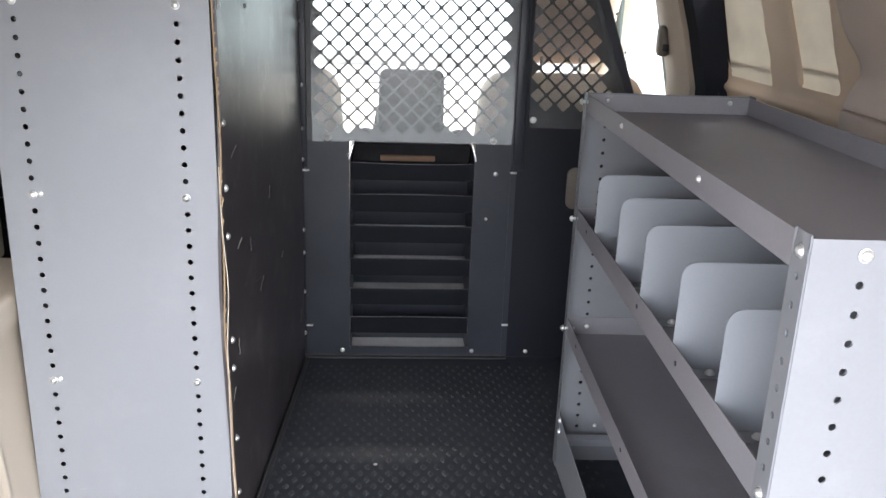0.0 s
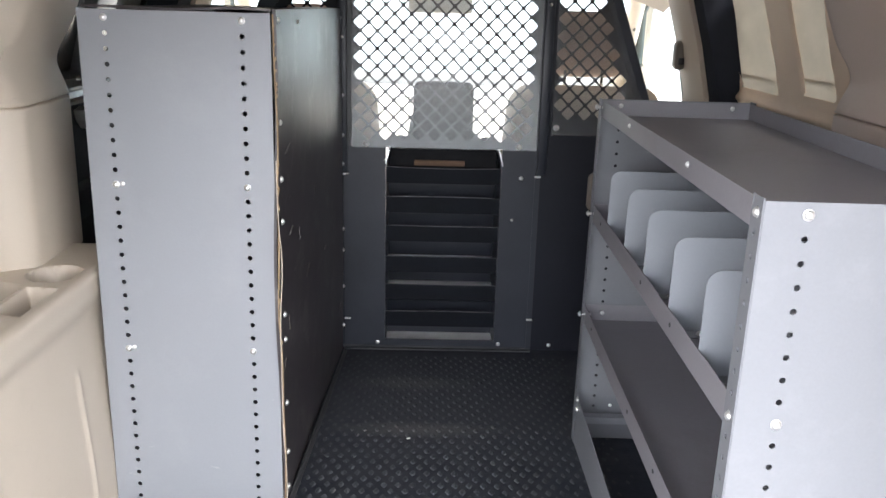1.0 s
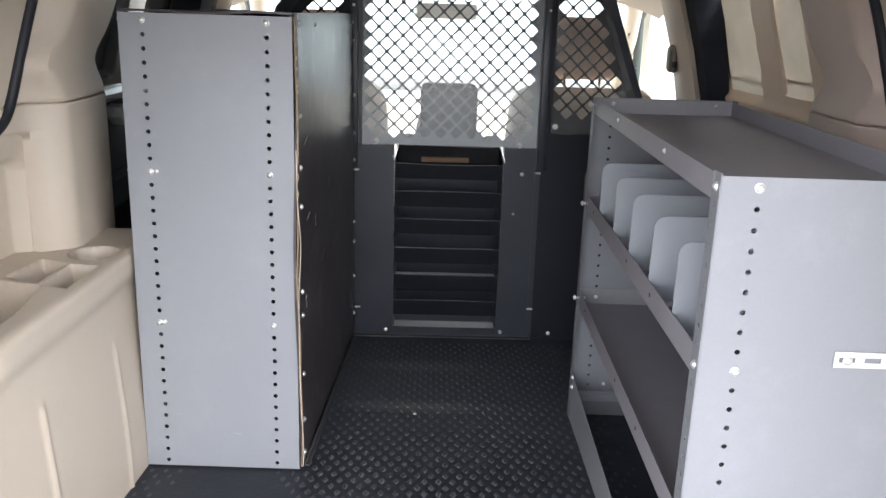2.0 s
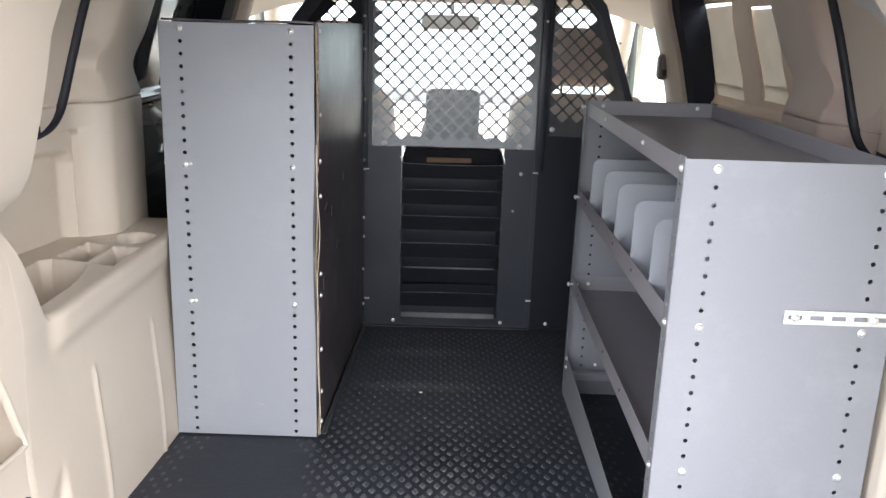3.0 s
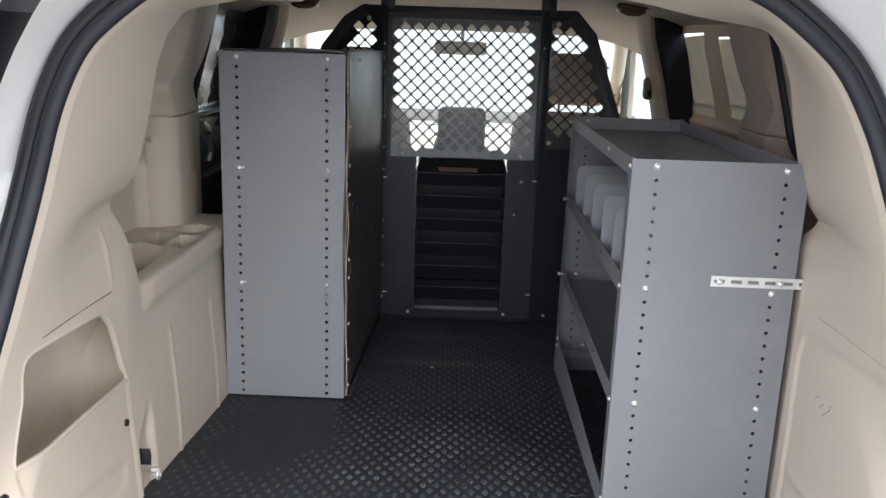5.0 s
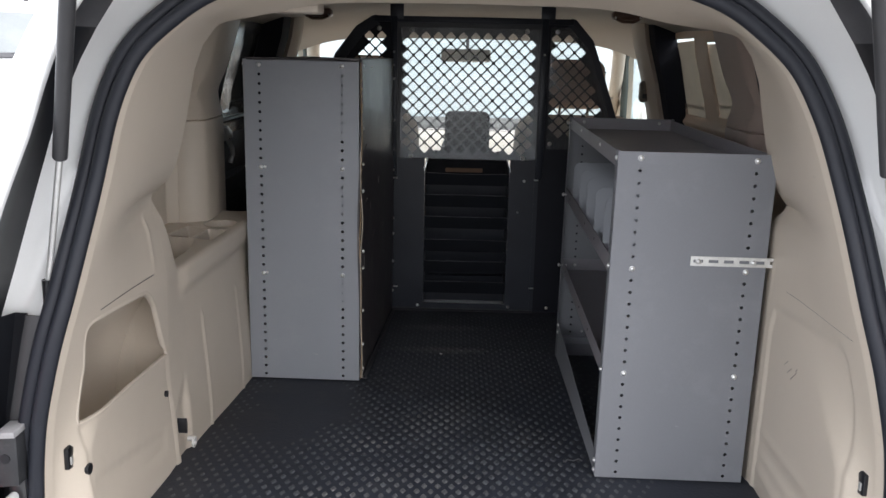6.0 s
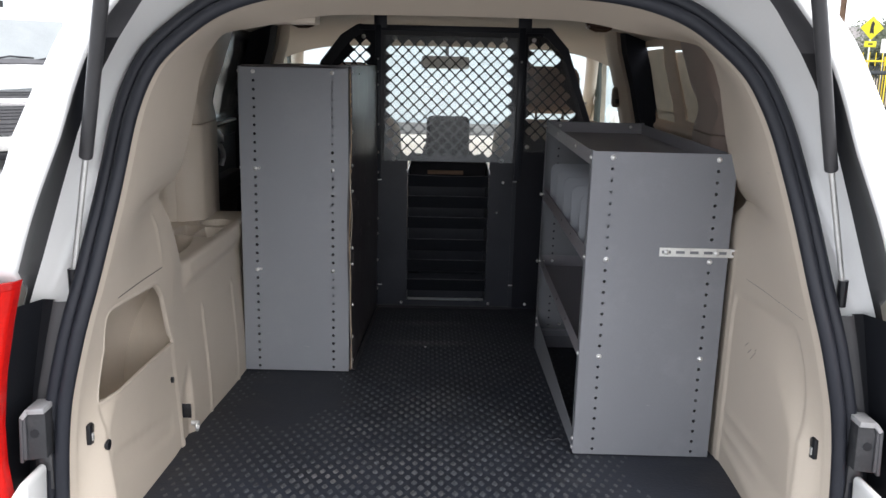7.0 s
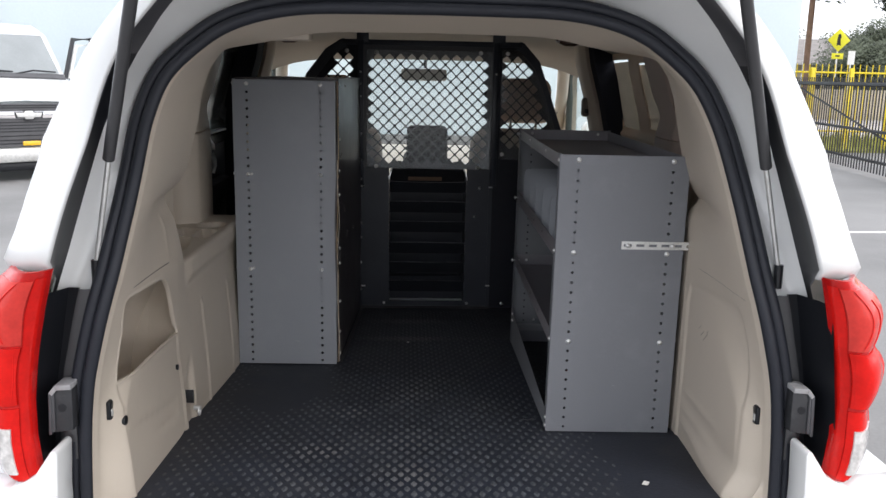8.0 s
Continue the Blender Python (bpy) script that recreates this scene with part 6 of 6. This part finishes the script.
for sd in (-1, 1):
    pv_part("headlight", box((min(sd * 0.74, sd * 0.93), -0.02, 0.80), (max(sd * 0.74, sd * 0.93), 0.06, 1.0), 0.015), CLEAR_LENS, None, "clear headlight")
    pv_part("marker_light", box((min(sd * 0.62, sd * 0.93), -0.03, 0.62), (max(sd * 0.62, sd * 0.93), 0.03, 0.70), 0.012), AMBER, None, "amber marker light")
    wheel_x = sd * 0.86
    for y in (1.0, 4.4):
        w = pv_part("wheel", rod((wheel_x - 0.12, y, 0.37), (wheel_x + 0.12, y, 0.37), 0.37, 24), SEAL, None, "black tyre")
        pv_part("rim", rod((wheel_x + sd * 0.10, y, 0.37), (wheel_x + sd * 0.125, y, 0.37), 0.21, 20), BARE_METAL, w)
pv_part("amber_light", box((-0.10, -0.055, 0.475), (0.13, -0.028, 0.535), 0.008), AMBER, grille, "amber light in the grille")
pv_part("front_bumper", box((-0.96, -0.10, 0.26), (0.96, 0.12, 0.45), 0.03), BARE_METAL, None, "bright front bumper")
pv_part("air_dam", box((-0.85, -0.02, 0.14), (0.85, 0.15, 0.26), 0.03), GLOSS_BLACK, None, "black air dam")
pv_part("roof_beacon", rod((0.1, 1.8, 2.12), (0.1, 1.8, 2.24), 0.03, 10), GLOSS_BLACK, None)
DM = Matrix.Translation((0.92, 1.12, 0)) @ Matrix.Rotation(radians(-52), 4, "Z")
bm = box((0.0, 0.0, 0.40), (0.06, 1.05, 1.32), 0.02)
bm.transform(DM)
door = pv_part("open_door", bm, WHITE, None, "white front door swung open")
bm = tube([(0.03, 0.10, 1.32), (0.0, 0.45, 1.93), (0.0, 1.0, 1.96), (0.03, 1.04, 1.32)], 0.035, 8)
bm.transform(DM)
pv_part("door_window_frame", bm, GLOSS_BLACK, door, "black door window frame")
bm = tube([(0.05, 0.20, 1.34), (0.02, 0.50, 1.84), (0.02, 0.92, 1.87), (0.05, 0.95, 1.34)], 0.028, 8)
bm.transform(DM)
pv_part("door_inner_trim", bm, WHITE, door, "white inner edge of the door frame")

# sliding gate, black pickets on three rails with a diagonal brace
GA, GB = Vector((7.98, 16.6, 0)), Vector((7.20, 8.7, 0))
gdir = (GB - GA).normalized()
glen = (GB - GA).length
gate = thing("picket_gate", ((GA + GB) / 2).to_tuple()[:2] + (GROUND,), "black steel picket gate across the lot entrance", "gate")


def along(k, z):
    p = GA + gdir * k
    return Vector((p.x, p.y, GROUND + z))


for z in (0.25, 0.74, 1.50):
    part("rail", rod(along(0, z), along(glen, z), 0.035 if z > 1 else 0.025, 6), FENCE_BLACK, gate, "black rail")
part("brace", rod(along(0.2, 1.46), along(4.6, 0.62), 0.02, 6), FENCE_BLACK, gate, "diagonal brace")
pk = mesh_of("picket", rod((0, 0, 0.06), (0, 0, 1.62), 0.012, 6), FENCE_BLACK)
n = int(glen / 0.115)
for k in range(n):
    share("picket", pk, Matrix.Translation(along(0.06 + k * 0.115, 0)), gate)

# yellow fence along the street
FA, FB = Vector((8.3, 17.6, 0)), Vector((22.0, 17.0, 0))
fdir = (FB - FA).normalized()
fence = thing("yellow_fence", (15.0, 17.3, GROUND), "yellow painted steel picket fence along the street", "fence")
for z in (1.74, 0.45):
    a, b = FA + Vector((0, 0, GROUND + z)), FB + Vector((0, 0, GROUND + z))
    part("rail", rod(a, b, 0.020, 6), YELLOW, fence, "yellow rail")
yp = mesh_of("yellow_picket", rod((0, 0, 0.35), (0, 0, 1.92), 0.010, 6), YELLOW)
yq = mesh_of("yellow_post", box((-0.045, -0.045, 0.0), (0.045, 0.045, 1.84), 0.01), YELLOW)
flen = (FB - FA).length
for k in range(int(flen / 0.14)):
    p = FA + fdir * (0.05 + 0.14 * k)
    share("picket", yp, Matrix.Translation((p.x, p.y, GROUND)), fence)
for k in range(14):
    p = FA + fdir * (0.53 + 0.87 * k)
    share("post", yq, Matrix.Translation((p.x, p.y - 0.03, GROUND)), fence, "yellow post")

# verge and street
tagged(part("verge", box((8.3, 17.2, GROUND - 0.02), (60, 20.5, GROUND + 0.06), 0.02), TURF, None), "strip of grass along the fence", "grass", kind="structure")
rnd = random.Random(11)
verts, faces = [], []
for k in range(9000):
    x, y = 8.4 + 15 * rnd.random(), 17.0 + 3.2 * rnd.random()
    h = 0.10 + 0.30 * rnd.random() ** 2
    a = rnd.random() * 6.28
    dx, dy = 0.02 * math.cos(a), 0.02 * math.sin(a)
    n0 = len(verts)
    verts += [(x - dx, y - dy, GROUND + 0.05), (x + dx, y + dy, GROUND + 0.05), (x + 2 * dy, y - 2 * dx, GROUND + 0.05 + h)]
    faces.append((n0, n0 + 1, n0 + 2))
me = bpy.data.meshes.new("grass")
me.from_pydata(verts, [], faces)
me.materials.append(GRASS)
tagged(new("grass", me), "uneven tufts of dry green grass", "grass", kind="stuff")
PALE = paint("pale_concrete", (0.55, 0.51, 0.48), 0.9, vary=0.12, scale=0.8, fine=20, bump=0.2)
# made-up pale slab, added to brighten the view through the mesh
tagged(part("apron", box((-3.2, 5.5, GROUND), (3.4, 16.9, GROUND + 0.012), 0.004), PALE, None), "added pale slab in front of the building, brightening the mesh view", "pavement", kind="structure")
tagged(part("pavement", box((8.3, 20.6, GROUND), (80, 33.0, GROUND + 0.05), 0.01), PALE, None), "pale concrete pavement and street beyond the fence", "pavement", kind="structure")
low = thing("garden_wall", (26, 34, GROUND), "low pale stucco wall across the street", "wall")
part("wall_body", box((10, 33.2, GROUND), (60, 33.5, GROUND + 1.25), 0.02), STUCCO, low)
house = thing("house", (24, 52, GROUND), "low beige house with a dark roof, far off", "house")
part("wall", box((18, 48, GROUND), (31, 58, GROUND + 2.5), 0.02), STUCCO, house)
part("roof", prism([(47.4, GROUND + 2.5), (58.6, GROUND + 2.5), (53, GROUND + 4.2)], 0, 17.6, 31.4), ROOF, house, "dark shingle roof")
for x in (19.5, 22.5, 26.0):
    wd_ = part("window", box((x, 47.93, GROUND + 1.0), (x + 1.3, 48.0, GROUND + 2.0), 0.01), WHITE, house, "white window")
    part("pane", box((x + 0.08, 47.91, GROUND + 1.08), (x + 1.22, 47.93, GROUND + 1.92)), GLOSS_BLACK, wd_)

# crossing sign: yellow diamond with a plain dark symbol, small plate below
sg = thing("crossing_sign", (18.55, 36.0, GROUND), "yellow diamond warning sign with a plain dark symbol on a post", "road sign")
sx, sy, sz = 18.55, 36.0, 2.72
part("post", rod((sx, sy + 0.04, GROUND), (sx, sy + 0.04, sz + 0.4), 0.035, 8), BARE_METAL, sg)
plate = part("diamond_plate", prism([(sx, sz - 0.50), (sx + 0.50, sz), (sx, sz + 0.50), (sx - 0.50, sz)], 1, sy - 0.01, sy, 0.003), SIGN_YELLOW, sg, "yellow diamond plate")
part("symbol", prism([(sx - 0.09, sz - 0.24), (sx + 0.0, sz - 0.20), (sx + 0.09, sz - 0.24), (sx + 0.06, sz + 0.05), (sx + 0.10, sz + 0.16), (sx + 0.03, sz + 0.28), (sx - 0.05, sz + 0.24), (sx - 0.08, sz + 0.02)], 1, sy - 0.016, sy - 0.011), SIGN_BLACK, plate, "plain dark symbol")
plate2 = part("small_plate", prism([(sx - 0.26, sz - 0.80), (sx + 0.26, sz - 0.80), (sx + 0.26, sz - 0.55), (sx - 0.26, sz - 0.55)], 1, sy - 0.01, sy, 0.003), SIGN_YELLOW, sg, "small yellow plate")
part("bar", prism([(sx - 0.10, sz - 0.70), (sx + 0.10, sz - 0.70), (sx + 0.10, sz - 0.64), (sx - 0.10, sz - 0.64)], 1, sy - 0.016, sy - 0.011), SIGN_BLACK, plate2)
for x, y, z0, z1, w in ((17.3, 36.5, GROUND, 2.9, 0.03), (20.2, 38.0, GROUND, 2.35, 0.03)):
    ps = thing("sign_post", (x, y, GROUND), "thin grey metal street post", "post")
    part("post", rod((x, y, z0), (x, y, z1), w, 8), BARE_METAL, ps)
    if x > 19:
        part("back_plate", box((x - 0.16, y - 0.03, z1 - 0.62), (x + 0.16, y - 0.02, z1)), BARE_METAL, ps, "blank back of a sign")
pole = thing("utility_pole", (15.35, 32.0, GROUND), "brown wooden utility pole beside the street", "pole")
part("mast", rod((15.35, 32.0, GROUND), (15.35, 32.0, 8.5), 0.12, 12, 0.10), WOOD, pole)


def tree(x, y, h, spread, seed, leaves, label, leaf=0.035):
    """Trunk, limbs and a ragged crown of small leaf cards in clumps."""
    r = random.Random(seed)
    t = thing("tree", (x, y, GROUND), label, "tree")
    bm = rod((x, y, GROUND), (x + 0.1, y, GROUND + h * 0.45), h * 0.035, 9, h * 0.024)
    tips = []
    for k in range(9):
        a = k * 2.4 + r.random()
        z0 = GROUND + h * (0.30 + 0.15 * r.random())
        e = Vector((x + math.cos(a) * spread * (0.35 + 0.5 * r.random()), y + math.sin(a) * spread * (0.35 + 0.5 * r.random()), GROUND + h * (0.45 + 0.45 * r.random())))
        rod((x + 0.05, y, z0), e, h * 0.015, 6, h * 0.005, bm)
        tips.append(e)
    part("trunk", bm, WOOD, t, "brown trunk and limbs")
    verts, faces = [], []
    clumps = [(p + Vector((r.gauss(0, 0.2), r.gauss(0, 0.2), r.gauss(0, 0.15))) * spread, spread * (0.20 + 0.22 * r.random())) for p in tips for _ in range(5)]
    for k in range(leaves):
        c, rad = clumps[r.randrange(len(clumps))]
        v = Vector((r.gauss(0, 1), r.gauss(0, 1), r.gauss(0, 0.8)))
        v = v.normalized() * rad * (0.55 + 0.5 * r.random())
        p = c + v
        u = Vector((r.gauss(0, 1), r.gauss(0, 1), r.gauss(0, 1))).normalized()
        w = u.orthogonal().normalized()
        s1 = leaf * h ** 0.5 * (0.7 + 0.8 * r.random())
        n0 = len(verts)
        verts.extend([tuple(p - u * s1), tuple(p + w * s1 * 0.5), tuple(p + u * s1), tuple(p - w * s1 * 0.5)])
        faces.append((n0, n0 + 1, n0 + 2, n0 + 3))
    me = bpy.data.meshes.new("crown")
    me.from_pydata(verts, [], faces)
    me.materials.append(LEAF)
    ob = under(new("crown", me), t)
    tagged(ob, "dark green leaves", kind="stuff")
    return t


tree(26.0, 44.0, 4.6, 3.4, 1, 34000, "dark green broadleaf tree behind the street wall", 0.038)
tree(30.5, 46.0, 5.4, 3.8, 2, 34000, "dark green broadleaf tree behind the street wall", 0.038)
tree(29.0, 52.0, 5.2, 4.0, 7, 30000, "dark green broadleaf tree behind the street wall", 0.042)
tree(22.5, 70.0, 4.6, 4.5, 3, 20000, "grey-green tree far down the street", 0.055)
tree(30.0, 78.0, 6.4, 5.5, 5, 20000, "grey-green tree far down the street", 0.055)
tree(18.4, 30.0, 10.9, 3.2, 6, 14000, "broadleaf tree with a crown overhanging the street")
# worn bay line and crack
tagged(part("bay_line", prism([(4.3, 7.02), (5.6, 7.10), (5.6, 7.18), (4.3, 7.10)], 2, GROUND, GROUND + 0.004), LINE, None), "worn white bay line on the asphalt", "marking", kind="structure")
